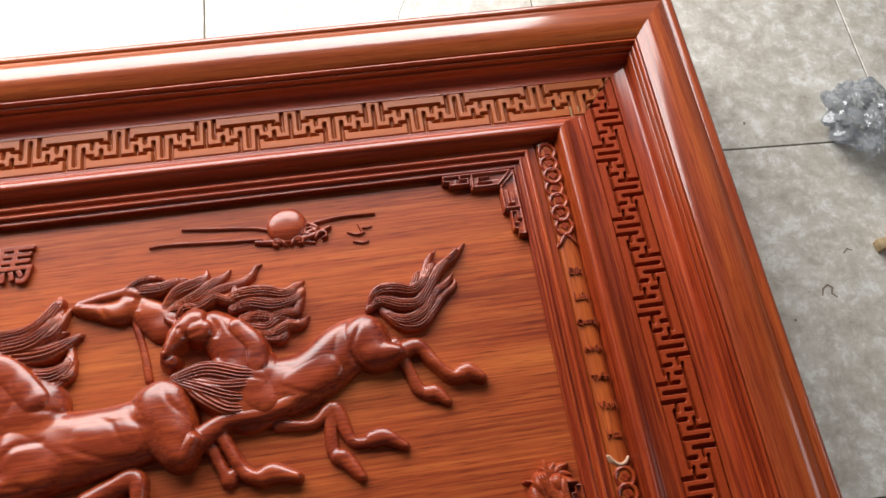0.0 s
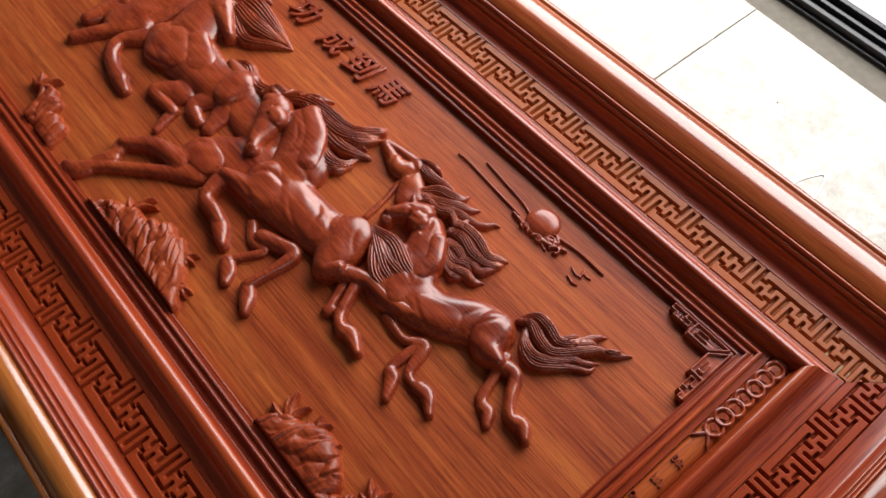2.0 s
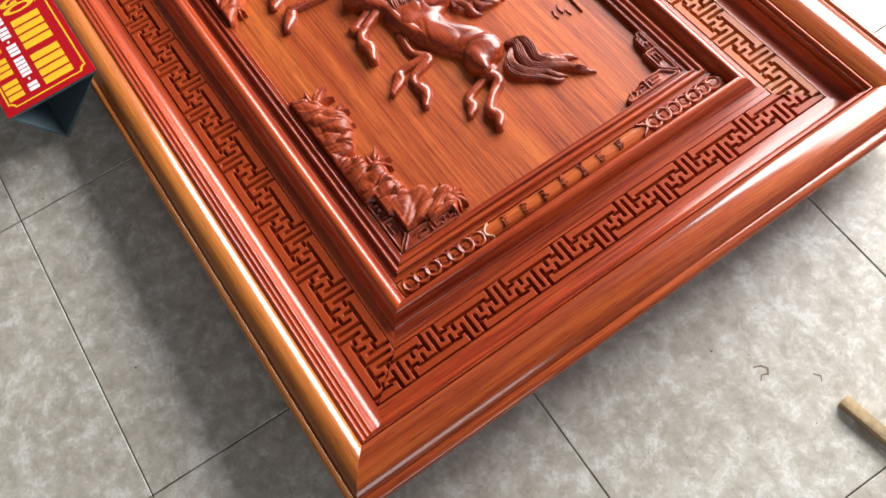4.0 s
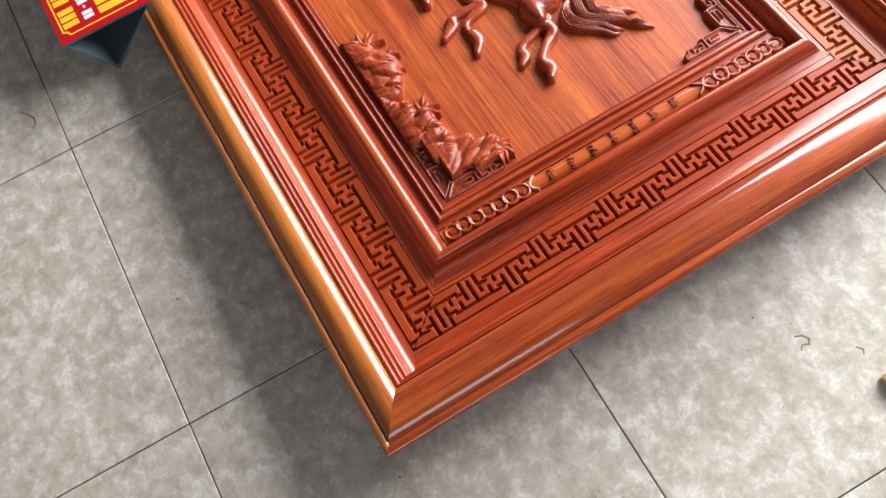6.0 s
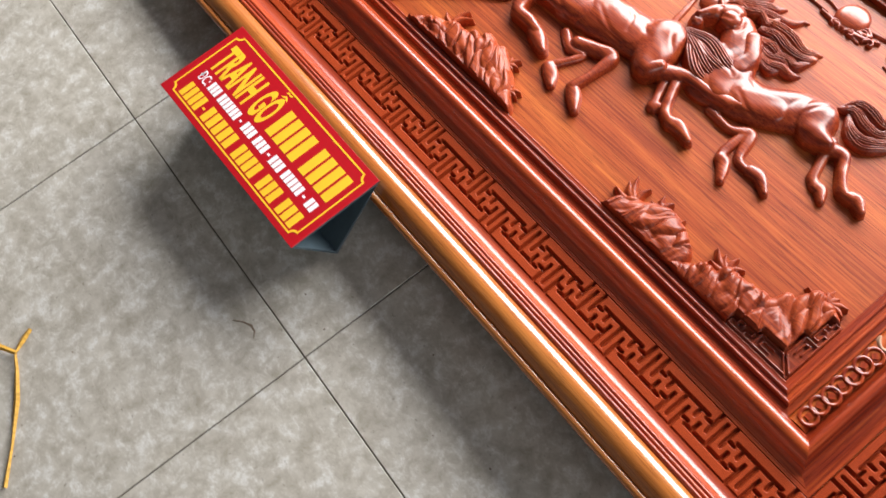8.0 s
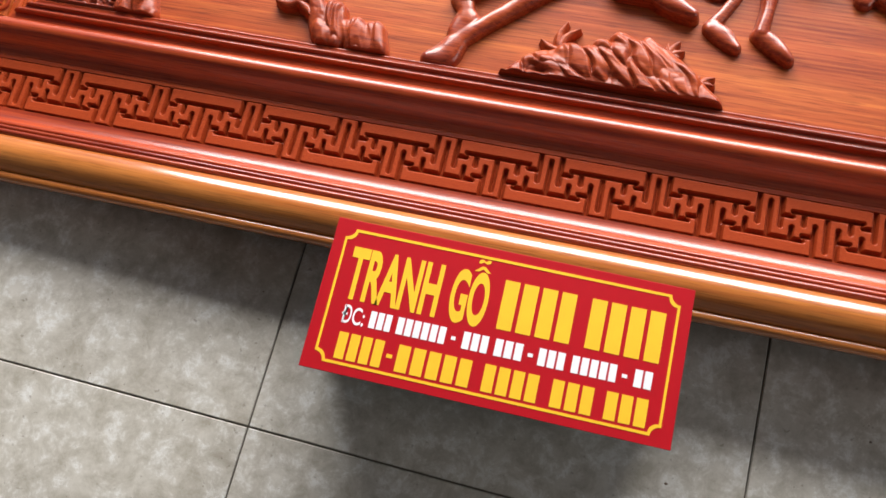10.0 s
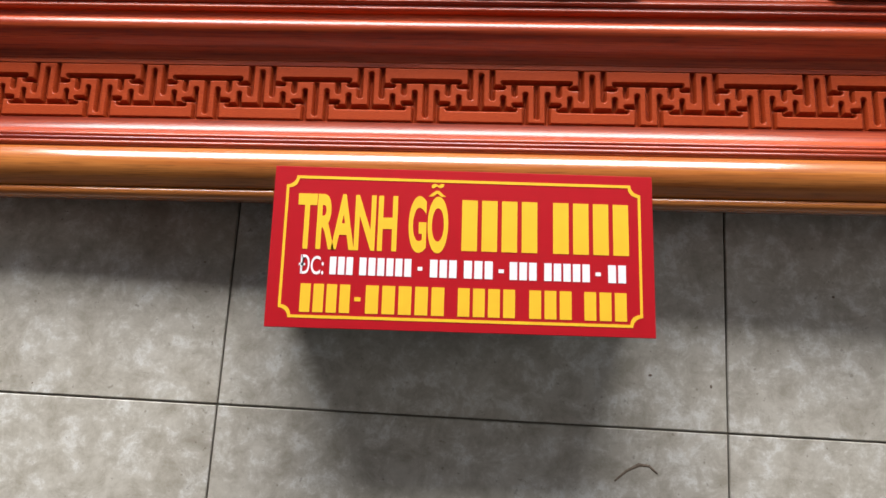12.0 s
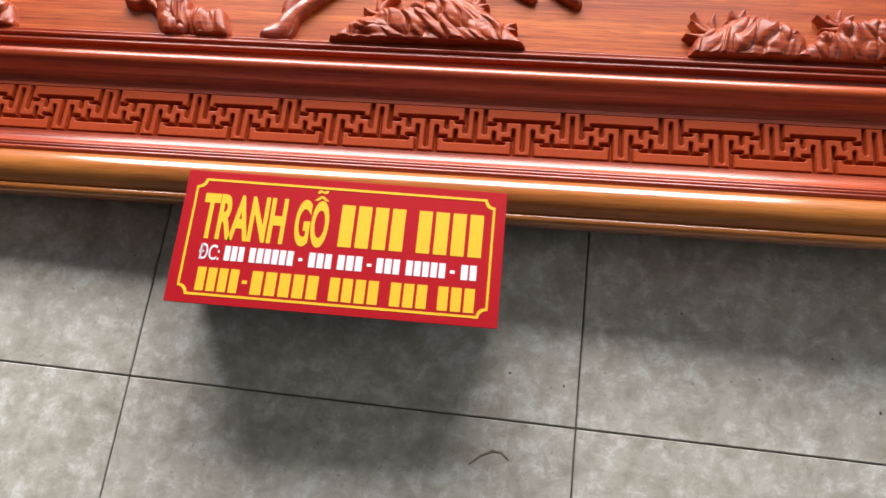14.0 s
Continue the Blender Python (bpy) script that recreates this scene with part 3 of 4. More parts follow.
horse_rear_head.lock(11, 7, 3, (18, 818, 5.9), (47, 828, 7.4), (72, 835, 5.9), (85, 845, 4.4), (90, 855, 3.0), (97, 859, 1.5))
horse_rear_head.lock(12, 9, 2, (-64, 844, 4.5), (-46, 853, 5.3), (-28, 855, 3.8), (-20, 853, 1.5))
horse_rear_head.lock(10, 6, 2, (-20, 810, 4.4), (-3, 813, 5.9), (7, 822, 2.2))
horse_rear_head.cut(2, (-85, 831, 2.3), (-79, 831, 2.3))
horse_rear_head.cut(4, (-94, 833, 3.0), (-91, 817, 3.0), (-77, 802, 2.9))
horse_rear_head.cut(3, (-124, 810, 2.2), (-107, 813, 2.2), (-90, 811, 2.2))
horse_rear_head.cut(4, (-65, 834, 3.0), (-52, 829, 3.0), (-50, 813, 3.0))
horse_rear_head.cut(2, (-118, 821, 2.3), (-105, 819, 2.2))

horse_leading = Carving(0.9)
horse_leading.stroke(30, 3, 6, (-167, 658, 49.0), (-95, 662, 40.2), (-41, 672, 38.2), (-25, 686, 39.7))
horse_leading.stroke(30, 4, 6, (-172, 707, 45.6), (-203, 737, 37.2), (-235, 756, 28.1))
horse_leading.stroke(26, 14, 2, (-279, 739, 27.5), (-260, 710, 21.2), (-247, 683, 14.4), (-237, 672, 11.1))
horse_leading.stroke(16, 28, 1, (-259, 730, 18.1), (-266, 731, 16.5))
horse_leading.stroke(13, 24, 1, (-237, 670, 12.6), (-244, 676, 10.7))
horse_leading.stroke(12, 26, 1, (-287, 746, 16.8), (-297, 743, 11.8))
horse_leading.stroke(32, 7, 4, (-22, 683, 36.6), (-10, 652, 28.7), (-1, 633, 17.0), (12, 647, 12.0))
horse_leading.stroke(14, 14, 3, (7, 643, 13.8), (37, 660, 12.1), (54, 666, 10.3), (90, 668, 10.1), (114, 675, 11.8), (130, 681, 6.8))
horse_leading.stroke(12, 8, 3, (37, 660, 11.2), (49, 634, 7.6), (66, 605, 8.3), (86, 596, 7.4))
horse_leading.stroke(13, 8, 2, (84, 598, 10.6), (97, 601, 11.4), (121, 593, 6.4))
horse_leading.stroke(10, 4, 3, (29, 639, 8.5), (40, 614, 6.7), (47, 600, 9.1))
horse_leading.stroke(10, 4, 2, (46, 601, 9.1), (58, 608, 6.7))
horse_leading.stroke(22, 12, 4, (-167, 630, 18.1), (-201, 625, 15.3), (-227, 616, 11.5))
horse_leading.stroke(14, 14, 3, (-228, 613, 14.9), (-222, 589, 12.0), (-212, 572, 10.9), (-186, 570, 10.8), (-165, 567, 8.9))
horse_leading.stroke(13, 12, 2, (-170, 567, 11.6), (-153, 560, 12.4), (-131, 549, 7.0))
horse_leading.stroke(15, 4, 3, (-107, 599, 12.4), (-80, 609, 12.3), (-54, 615, 12.2), (-52, 577, 7.7), (-56, 542, 8.4))
horse_leading.stroke(13, 4, 2, (-56, 540, 10.0), (-41, 530, 11.6), (-24, 515, 6.5))
horse_leading.stroke(9, 2, 3, (-136, 600, 8.1), (-110, 585, 7.9), (-87, 588, 7.0), (-98, 562, 6.9), (-109, 543, 8.6))
horse_leading.stroke(11, 3, 2, (-107, 540, 10.3), (-95, 533, 11.9), (-80, 520, 6.7))
horse_leading.stroke(10, 18, 1, (-301, 757, 8.3), (-313, 759, 6.2), (-320, 763, 2.1))
horse_leading.stroke(15, 20, 8, (-184, 657, 26.2), (-150, 638, 22.6))
horse_leading.stroke(14, 22, 8, (-21, 695, 26.5), (-10, 662, 23.1))
horse_leading.stroke(10, 20, 8, (-102, 659, 22.4), (-61, 658, 20.6))
horse_leading.stroke(12, 23, 8, (-235, 776, 14.3), (-194, 757, 15.9), (-161, 718, 15.4))
horse_leading.lock(18, 12, 3, (-306, 752, 9.3), (-269, 783, 12.7), (-230, 796, 12.6), (-175, 803, 10.7), (-145, 834, 7.5), (-144, 848, 1.7))
horse_leading.lock(18, 14, 3, (-234, 783, 11.7), (-175, 788, 12.3), (-147, 813, 7.4), (-139, 836, 1.7))
horse_leading.lock(16, 11, 2, (-205, 773, 10.7), (-153, 775, 10.5), (-121, 793, 4.0), (-116, 794, 1.6))
horse_leading.lock(16, 8, 3, (-185, 755, 8.9), (-152, 746, 11.9), (-131, 758, 7.9), (-128, 791, 1.6))
horse_leading.lock(15, 8, 2, (-167, 743, 6.4), (-149, 732, 7.9), (-129, 747, 3.2))
horse_leading.lock(14, 14, 2, (-273, 784, 7.6), (-255, 803, 6.8), (-241, 819, 1.7))
horse_leading.lock(14, 16, 2, (-320, 745, 6.8), (-312, 766, 7.7), (-292, 773, 5.1), (-300, 787, 1.7))
horse_leading.lock(17, 13, 3, (-258, 782, 11.0), (-210, 784, 12.4), (-167, 778, 8.1), (-137, 800, 2.4))
horse_leading.cut(5, (-198, 642, 3.8), (-180, 665, 3.9), (-143, 668, 3.8))
horse_leading.cut(3, (-165, 704, 3.1), (-144, 703, 3.1), (-120, 694, 3.1))
horse_leading.cut(3, (-22, 719, 3.0), (-10, 690, 2.9), (11, 672, 2.9))
horse_leading.cut(2.5, (-130, 661, 3.0), (-87, 641, 2.9), (-51, 640, 2.9))
horse_leading.cut(2.5, (-95, 690, 3.0), (-74, 675, 3.0), (-64, 650, 2.9))
horse_leading.cut(2, (-191, 701, 3.2), (-182, 725, 3.2), (-188, 751, 3.2))
horse_leading.cut(3, (-196, 623, 3.0), (-170, 620, 3.0), (-163, 601, 3.0))
horse_leading.cut(3.5, (-62, 700, 3.8), (-53, 679, 3.7), (-28, 667, 3.6))
horse_leading.cut(6, (-259, 755, 4.2), (-244, 739, 4.1), (-236, 716, 4.0))
horse_leading.cut(3, (-229, 747, 2.5), (-206, 731, 2.4), (-199, 710, 2.4))
horse_leading.cut(3, (-271, 721, 2.5), (-264, 721, 2.5))
horse_leading.cut(2.5, (-277, 735, 2.5), (-272, 740, 2.5))
horse_leading.cut(3, (-248, 672, 2.4), (-239, 672, 2.4))
horse_leading.lock(14, 11, 2, (-222, 780, 7.5), (-184, 778, 8.2), (-153, 796, 4.9), (-133, 801, 1.6))
horse_leading.lock(13, 10, 2, (-301, 763, 6.8), (-282, 787, 6.8), (-267, 793, 2.6))
horse_leading.lock(14, 12, 2, (-194, 788, 8.3), (-153, 796, 7.3), (-130, 829, 2.5))
horse_leading.lock(12, 8, 2, (-164, 750, 7.2), (-132, 744, 6.3), (-123, 764, 2.4))

horse_leading_tail = Carving(0.9)
horse_leading_tail.lock(12, 26, 3, (-6, 721, 8.3), (31, 725, 11.7), (70, 714, 11.6), (98, 715, 7.5), (130, 726, 1.4))
horse_leading_tail.lock(12, 25, 3, (-2, 718, 7.6), (25, 706, 10.9), (57, 693, 10.8), (84, 694, 6.7), (112, 711, 2.0))
horse_leading_tail.lock(11, 24, 2, (5, 715, 6.9), (22, 698, 8.8), (53, 678, 9.3), (81, 680, 5.3), (100, 692, 1.3))
horse_leading_tail.lock(12, 26, 2, (21, 714, 6.9), (48, 704, 8.2), (79, 704, 6.8), (104, 711, 2.0))

horse_outstretched = Carving(1.05)
horse_outstretched.stroke(17, 2, 5, (-218, 661, 44.7), (-254, 635, 45.1), (-287, 609, 37.9))
horse_outstretched.stroke(14, 2, 4, (-251, 703, 34.6), (-313, 708, 33.8), (-348, 720, 26.4))
horse_outstretched.stroke(18, 5, 3, (-358, 743, 20.6), (-377, 739, 18.7), (-410, 743, 9.5))
horse_outstretched.stroke(18, 6, 3, (-299, 580, 18.9), (-348, 567, 14.5), (-384, 534, 10.7))
horse_outstretched.stroke(12, 5, 3, (-387, 531, 13.0), (-379, 516, 10.6), (-376, 503, 10.5))
horse_outstretched.stroke(13, 4, 2, (-376, 506, 14.0), (-381, 488, 14.0), (-381, 479, 9.3))
horse_outstretched.stroke(14, 3, 3, (-263, 587, 20.4), (-297, 555, 12.2), (-329, 526, 11.3), (-367, 490, 10.4), (-388, 464, 9.5))
horse_outstretched.stroke(14, 4, 2, (-383, 471, 13.9), (-392, 455, 16.3), (-408, 449, 9.4))
horse_outstretched.stroke(9, 12, 8, (-293, 612, 24.7), (-262, 611, 20.6))
horse_outstretched.lock(12, 8, 2, (-409, 749, 8.5), (-384, 759, 10.5), (-343, 743, 9.2), (-311, 752, 3.0))
horse_outstretched.lock(12, 10, 2, (-379, 756, 9.4), (-337, 750, 11.2), (-305, 771, 7.1), (-306, 787, 2.0))
horse_outstretched.cut(3, (-305, 598, 3.8), (-305, 618, 3.8), (-286, 631, 3.8))
horse_outstretched.cut(2.5, (-333, 586, 3.9), (-302, 582, 3.8))

horse_upper = Carving(1.05)
horse_upper.stroke(24, 2, 6, (-493, 703, 50.2), (-409, 703, 40.6), (-361, 720, 36.2))
horse_upper.stroke(24, 3, 5, (-519, 733, 47.3), (-540, 777, 40.0), (-552, 807, 30.0))
horse_upper.stroke(24, 8, 3, (-538, 803, 25.5), (-493, 786, 16.6), (-461, 773, 10.2))
horse_upper.stroke(20, 6, 4, (-545, 693, 26.6), (-522, 663, 17.0), (-488, 663, 11.8))
horse_upper.stroke(15, 5, 3, (-563, 668, 18.7), (-582, 637, 13.7), (-572, 613, 13.5), (-542, 598, 12.0), (-508, 593, 13.0))
horse_upper.stroke(13, 5, 2, (-518, 593, 14.2), (-481, 586, 9.4))
horse_upper.stroke(15, 3, 3, (-418, 653, 24.8), (-449, 622, 12.4), (-392, 622, 10.2))
horse_upper.stroke(10, 2, 3, (-393, 621, 11.3), (-378, 584, 6.6))
horse_upper.stroke(14, 3, 3, (-373, 691, 22.7), (-379, 652, 15.0), (-348, 641, 10.1))
horse_upper.stroke(10, 3, 3, (-352, 717, 28.4), (-326, 645, 11.8))
horse_upper.stroke(12, 17, 8, (-519, 695, 28.4), (-483, 682, 23.8))
horse_upper.stroke(11, 18, 8, (-364, 726, 24.8), (-360, 702, 18.9))
horse_upper.stroke(9, 18, 8, (-444, 708, 21.7), (-487, 730, 16.2))
horse_upper.lock(18, 10, 3, (-554, 833, 14.1), (-498, 844, 18.0), (-438, 841, 12.4), (-377, 836, 2.0))
horse_upper.lock(17, 12, 3, (-511, 820, 14.8), (-448, 818, 15.4), (-384, 837, 2.0))
horse_upper.lock(15, 8, 2, (-491, 800, 11.4), (-442, 790, 10.1), (-407, 815, 7.1), (-378, 834, 2.0))
horse_upper.lock(15, 10, 2, (-558, 851, 13.1), (-523, 864, 11.9), (-491, 870, 3.2))
horse_upper.cut(3, (-540, 700, 4.1), (-533, 721, 4.1), (-498, 728, 4.1))
horse_upper.cut(3, (-520, 794, 3.2), (-513, 797, 3.1))

horse_far = Carving(1.4)
horse_far.stroke(20, 2, 6, (-621, 661, 35.6), (-617, 711, 42.6), (-623, 770, 49.0), (-644, 819, 51.4))
horse_far.stroke(14, 4, 3, (-592, 683, 19.1), (-653, 662, 16.9), (-667, 619, 14.1))
horse_far.stroke(14, 4, 3, (-587, 675, 17.7), (-620, 629, 15.1), (-642, 582, 13.8))
horse_far.stroke(14, 4, 3, (-657, 685, 21.4), (-668, 645, 14.9))
horse_far.stroke(18, 4, 3, (-662, 754, 26.4), (-693, 720, 17.6), (-657, 685, 12.9))
horse_far.lock(12, 6, 2, (-673, 795, 11.2), (-620, 790, 13.1), (-562, 759, 4.2))

sun = Carving(0.9)
sun.stroke(14, 1, 0, (132, 908, 24.9), (133, 908, 24.9))

cloud = Carving(0.9)
cloud.stroke(4, 1.5, 1, (-38, 900, 0.9), (-12, 901, 1.9), (57, 896, 1.9), (100, 893, 1.4))
cloud.stroke(4, 1.5, 1, (2, 920, 0.9), (24, 918, 1.9), (86, 911, 1.9), (110, 905, 1.9))
cloud.stroke(5, 3, 1, (93, 889, 2.3), (127, 886, 3.7), (161, 889, 3.7), (186, 899, 2.4))
cloud.stroke(5, 3, 1, (153, 893, 2.8), (170, 899, 3.3), (160, 907, 2.4))
cloud.stroke(4, 2, 1, (157, 906, 2.4), (200, 912, 1.9), (245, 911, 0.9))
cloud.stroke(3, 1.5, 1, (126, 881, 1.4), (148, 884, 2.3), (166, 880, 1.4))

for x, y, sgn in ((146, 884, 1), (160, 895, -1), (176, 888, 1), (120, 884, -1)):
    cloud.stroke(4, 5, 0.5, (x - 9 * sgn, y - 3, 1.2), (x - 3 * sgn, y + 5, 1.7), (x + 4 * sgn, y + 4, 1.7), (x + 5 * sgn, y - 2, 1.5), (x, y - 3, 1.0))

bird = Carving(0.7)
bird.stroke(3, 1, 1, (208, 889, 0.8), (215, 886, 1.7), (222, 885, 1.8), (229, 886, 0.8))
bird.stroke(3, 1, 1, (222, 899, 0.8), (225, 892, 1.7), (227, 886, 1.2))
bird.stroke(3, 1, 1, (228, 893, 1.2), (234, 893, 1.5), (239, 894, 0.8))
bird.stroke(3, 1, 1, (214, 875, 0.7), (220, 874, 1.6), (226, 872, 1.5), (233, 874, 0.7))

rock_mid = Carving(0.9)
rock_mid.fold(22, 8, 4, (-319, 439, 8.3), (-256, 433, 21.2), (-223, 425, 17.9))
rock_mid.fold(22, 8, 4, (-280, 461, 10.3), (-240, 457, 23.2), (-170, 428, 20.4))
rock_mid.fold(22, 8, 4, (-258, 478, 13.3), (-201, 465, 22.9), (-130, 433, 17.2))
rock_mid.fold(24, 8, 4, (-221, 489, 12.1), (-172, 471, 19.6), (-105, 437, 15.1))
rock_mid.fold(22, 8, 4, (-203, 503, 12.0), (-154, 480, 16.6), (-96, 444, 12.3))
rock_mid.fold(18, 8, 4, (-173, 504, 9.9), (-136, 478, 13.6), (-90, 440, 7.5))
rock_mid.fold(14, 8, 4, (-312, 442, 10.4), (-287, 463, 12.4), (-258, 478, 10.2))
rock_mid.cut(4, (-237, 471, 3.4), (-151, 422, 3.2))
rock_mid.cut(4, (-200, 488, 3.3), (-124, 443, 3.2))

rock_right = Carving(1.0)
rock_right.fold(18, 8, 4, (124, 439, 15.0), (155, 457, 29.6), (226, 453, 19.8))
rock_right.fold(20, 8, 4, (153, 463, 18.3), (186, 475, 29.3), (229, 466, 19.8))
rock_right.fold(16, 8, 4, (148, 446, 20.6), (194, 451, 25.7), (235, 448, 14.2))
rock_right.cut(3, (165, 462, 2.8), (212, 451, 2.8))

rock_corner = Carving(1.0)
rock_corner.fold(16, 8, 4, (240, 445, 8.7), (268, 454, 19.4), (304, 448, 19.1))
rock_corner.fold(20, 8, 4, (269, 472, 10.8), (296, 462, 22.4), (351, 459, 18.7))
rock_corner.fold(22, 8, 4, (295, 486, 13.9), (329, 476, 22.1), (399, 458, 18.2))
rock_corner.fold(22, 8, 4, (328, 491, 12.6), (363, 485, 20.7), (410, 466, 16.1))
rock_corner.fold(18, 8, 4, (365, 521, 9.3), (373, 492, 18.5), (406, 468, 13.1))
rock_corner.fold(18, 8, 4, (389, 549, 10.3), (391, 519, 21.5), (411, 484, 16.1))
rock_corner.fold(20, 8, 4, (407, 542, 12.2), (419, 521, 21.2), (421, 491, 16.1))
rock_corner.cut(3, (307, 470, 2.7), (359, 463, 2.6))
rock_corner.cut(3, (366, 506, 2.6), (398, 473, 2.5))
rock_corner.cut(3, (392, 528, 2.6), (402, 494, 2.5))

rock_left = Carving(0.9)
rock_left.fold(14, 8, 4, (-554, 496, 9.7), (-537, 467, 17.2), (-533, 448, 9.5))
rock_left.fold(15, 8, 4, (-527, 488, 12.5), (-523, 455, 16.1))
rock_left.fold(14, 8, 4, (-500, 468, 16.1), (-490, 448, 16.9))
rock_left.fold(14, 8, 4, (-478, 468, 15.1), (-470, 446, 15.0))

rock_far_left = Carving(1.2)
rock_far_left.fold(14, 8, 4, (-795, 462, 20.9), (-780, 437, 20.6))
rock_far_left.fold(14, 8, 4, (-765, 464, 17.8), (-756, 447, 15.7))

plants = []
plants.append(Carving(0.8))
plants[-1].stroke(8, 9, 0.6, (142, 474, 3.1), (125, 470, 4.1), (107, 473, 1.2))
plants[-1].stroke(8, 9, 0.6, (142, 474, 3.1), (126, 480, 4.1), (114, 492, 1.2))
plants[-1].stroke(8, 9, 0.6, (142, 474, 3.1), (126, 487, 4.1), (117, 505, 1.2))
plants[-1].stroke(8, 9, 0.6, (142, 474, 3.1), (138, 489, 4.0), (142, 504, 1.2))
plants[-1].stroke(8, 9, 0.6, (142, 474, 3.1), (139, 463, 4.0), (130, 456, 1.2))
plants[-1].stroke(8, 9, 0.6, (142, 474, 3.1), (134, 469, 4.0), (124, 469, 1.2))
plants.append(Carving(0.8))
plants[-1].stroke(8, 9, 0.6, (175, 491, 3.0), (166, 499, 4.0), (162, 510, 1.1))
plants[-1].stroke(8, 9, 0.6, (175, 491, 3.0), (173, 501, 4.0), (178, 511, 1.1))
plants[-1].stroke(8, 9, 0.6, (175, 491, 3.0), (182, 496, 4.0), (191, 497, 1.1))
plants[-1].stroke(8, 9, 0.6, (175, 491, 3.0), (165, 489, 4.0), (155, 492, 1.1))
plants.append(Carving(0.8))
plants[-1].stroke(7, 9, 0.6, (209, 474, 3.0), (203, 490, 3.9), (205, 505, 1.1))
plants[-1].stroke(7, 9, 0.6, (209, 474, 3.0), (210, 484, 3.9), (217, 492, 1.1))
plants[-1].stroke(7, 9, 0.6, (209, 474, 3.0), (221, 478, 3.9), (235, 477, 1.1))
plants[-1].stroke(7, 9, 0.6, (209, 474, 3.0), (203, 480, 3.9), (202, 487, 1.1))

plants.append(Carving(0.8))
plants[-1].stroke(8, 9, 0.6, (292, 491, 2.9), (280, 487, 3.8), (266, 488, 1.1))
plants[-1].stroke(8, 9, 0.6, (292, 491, 2.9), (275, 496, 3.8), (261, 507, 1.1))
plants[-1].stroke(8, 9, 0.6, (292, 491, 2.9), (281, 498, 3.8), (274, 508, 1.1))
plants[-1].stroke(8, 9, 0.6, (292, 491, 2.9), (287, 503, 3.8), (289, 516, 1.1))
plants[-1].stroke(8, 9, 0.6, (292, 491, 2.9), (296, 502, 3.8), (305, 509, 1.1))
plants[-1].stroke(8, 9, 0.6, (292, 491, 2.9), (301, 497, 3.7), (313, 497, 1.1))
plants.append(Carving(0.8))
plants[-1].stroke(8, 9, 0.6, (403, 551, 2.7), (396, 555, 3.6), (391, 562, 1.0))
plants[-1].stroke(8, 9, 0.6, (403, 551, 2.7), (397, 560, 3.6), (396, 570, 1.0))
plants[-1].stroke(8, 9, 0.6, (403, 551, 2.7), (403, 559, 3.6), (407, 566, 1.0))
plants[-1].stroke(8, 9, 0.6, (403, 551, 2.7), (411, 559, 3.6), (422, 563, 1.0))
plants[-1].stroke(8, 9, 0.6, (403, 551, 2.7), (414, 553, 3.6), (424, 550, 1.0))
plants[-1].stroke(8, 9, 0.6, (403, 551, 2.7), (391, 541, 3.6), (375, 538, 1.0))
plants[-1].stroke(8, 9, 0.6, (403, 551, 2.7), (388, 547, 3.6), (371, 550, 1.0))

plants.append(Carving(1.0))
plants[-1].stroke(9, 9, 0.6, (-266, 481, 2.7), (-276, 475, 3.6), (-288, 474, 1.0))
plants[-1].stroke(9, 9, 0.6, (-266, 481, 2.7), (-278, 484, 3.6), (-288, 491, 1.0))
plants[-1].stroke(9, 9, 0.6, (-266, 481, 2.7), (-269, 492, 3.6), (-267, 501, 1.0))
plants[-1].stroke(9, 9, 0.6, (-266, 481, 2.7), (-269, 500, 3.6), (-262, 517, 1.0))
plants[-1].stroke(9, 9, 0.6, (-266, 481, 2.7), (-261, 499, 3.6), (-247, 511, 1.0))
plants.append(Carving(1.0))
plants[-1].stroke(8, 9, 0.6, (-148, 493, 2.6), (-151, 501, 3.4), (-151, 509, 1.0))
plants[-1].stroke(8, 9, 0.6, (-148, 493, 2.6), (-146, 505, 3.4), (-139, 514, 1.0))
plants[-1].stroke(8, 9, 0.6, (-148, 493, 2.6), (-142, 500, 3.4), (-133, 503, 1.0))
plants[-1].stroke(8, 9, 0.6, (-148, 493, 2.6), (-142, 495, 3.4), (-136, 494, 1.0))
plants.append(Carving(1.0))
plants[-1].stroke(8, 9, 0.6, (-112, 464, 2.6), (-114, 471, 3.4), (-113, 477, 1.0))
plants[-1].stroke(8, 9, 0.6, (-112, 464, 2.6), (-106, 473, 3.3), (-97, 477, 1.0))
plants[-1].stroke(8, 9, 0.6, (-112, 464, 2.6), (-105, 468, 3.3), (-96, 467, 0.9))
plants[-1].stroke(8, 9, 0.6, (-112, 464, 2.6), (-105, 462, 3.3), (-100, 457, 0.9))

plants.append(Carving(1.0))
plants[-1].stroke(8, 9, 0.6, (-574, 491, 3.4), (-586, 487, 4.5), (-600, 488, 1.3))
plants[-1].stroke(8, 9, 0.6, (-574, 491, 3.4), (-588, 496, 4.5), (-598, 505, 1.3))
plants[-1].stroke(8, 9, 0.6, (-574, 491, 3.4), (-579, 500, 4.5), (-578, 509, 1.3))
plants[-1].stroke(8, 9, 0.6, (-574, 491, 3.4), (-574, 507, 4.5), (-564, 520, 1.3))
plants[-1].stroke(8, 9, 0.6, (-574, 491, 3.4), (-564, 498, 4.4), (-549, 501, 1.3))
plants[-1].stroke(8, 9, 0.6, (-574, 491, 3.4), (-562, 485, 4.4), (-555, 476, 1.3))
plants.append(Carving(1.0))
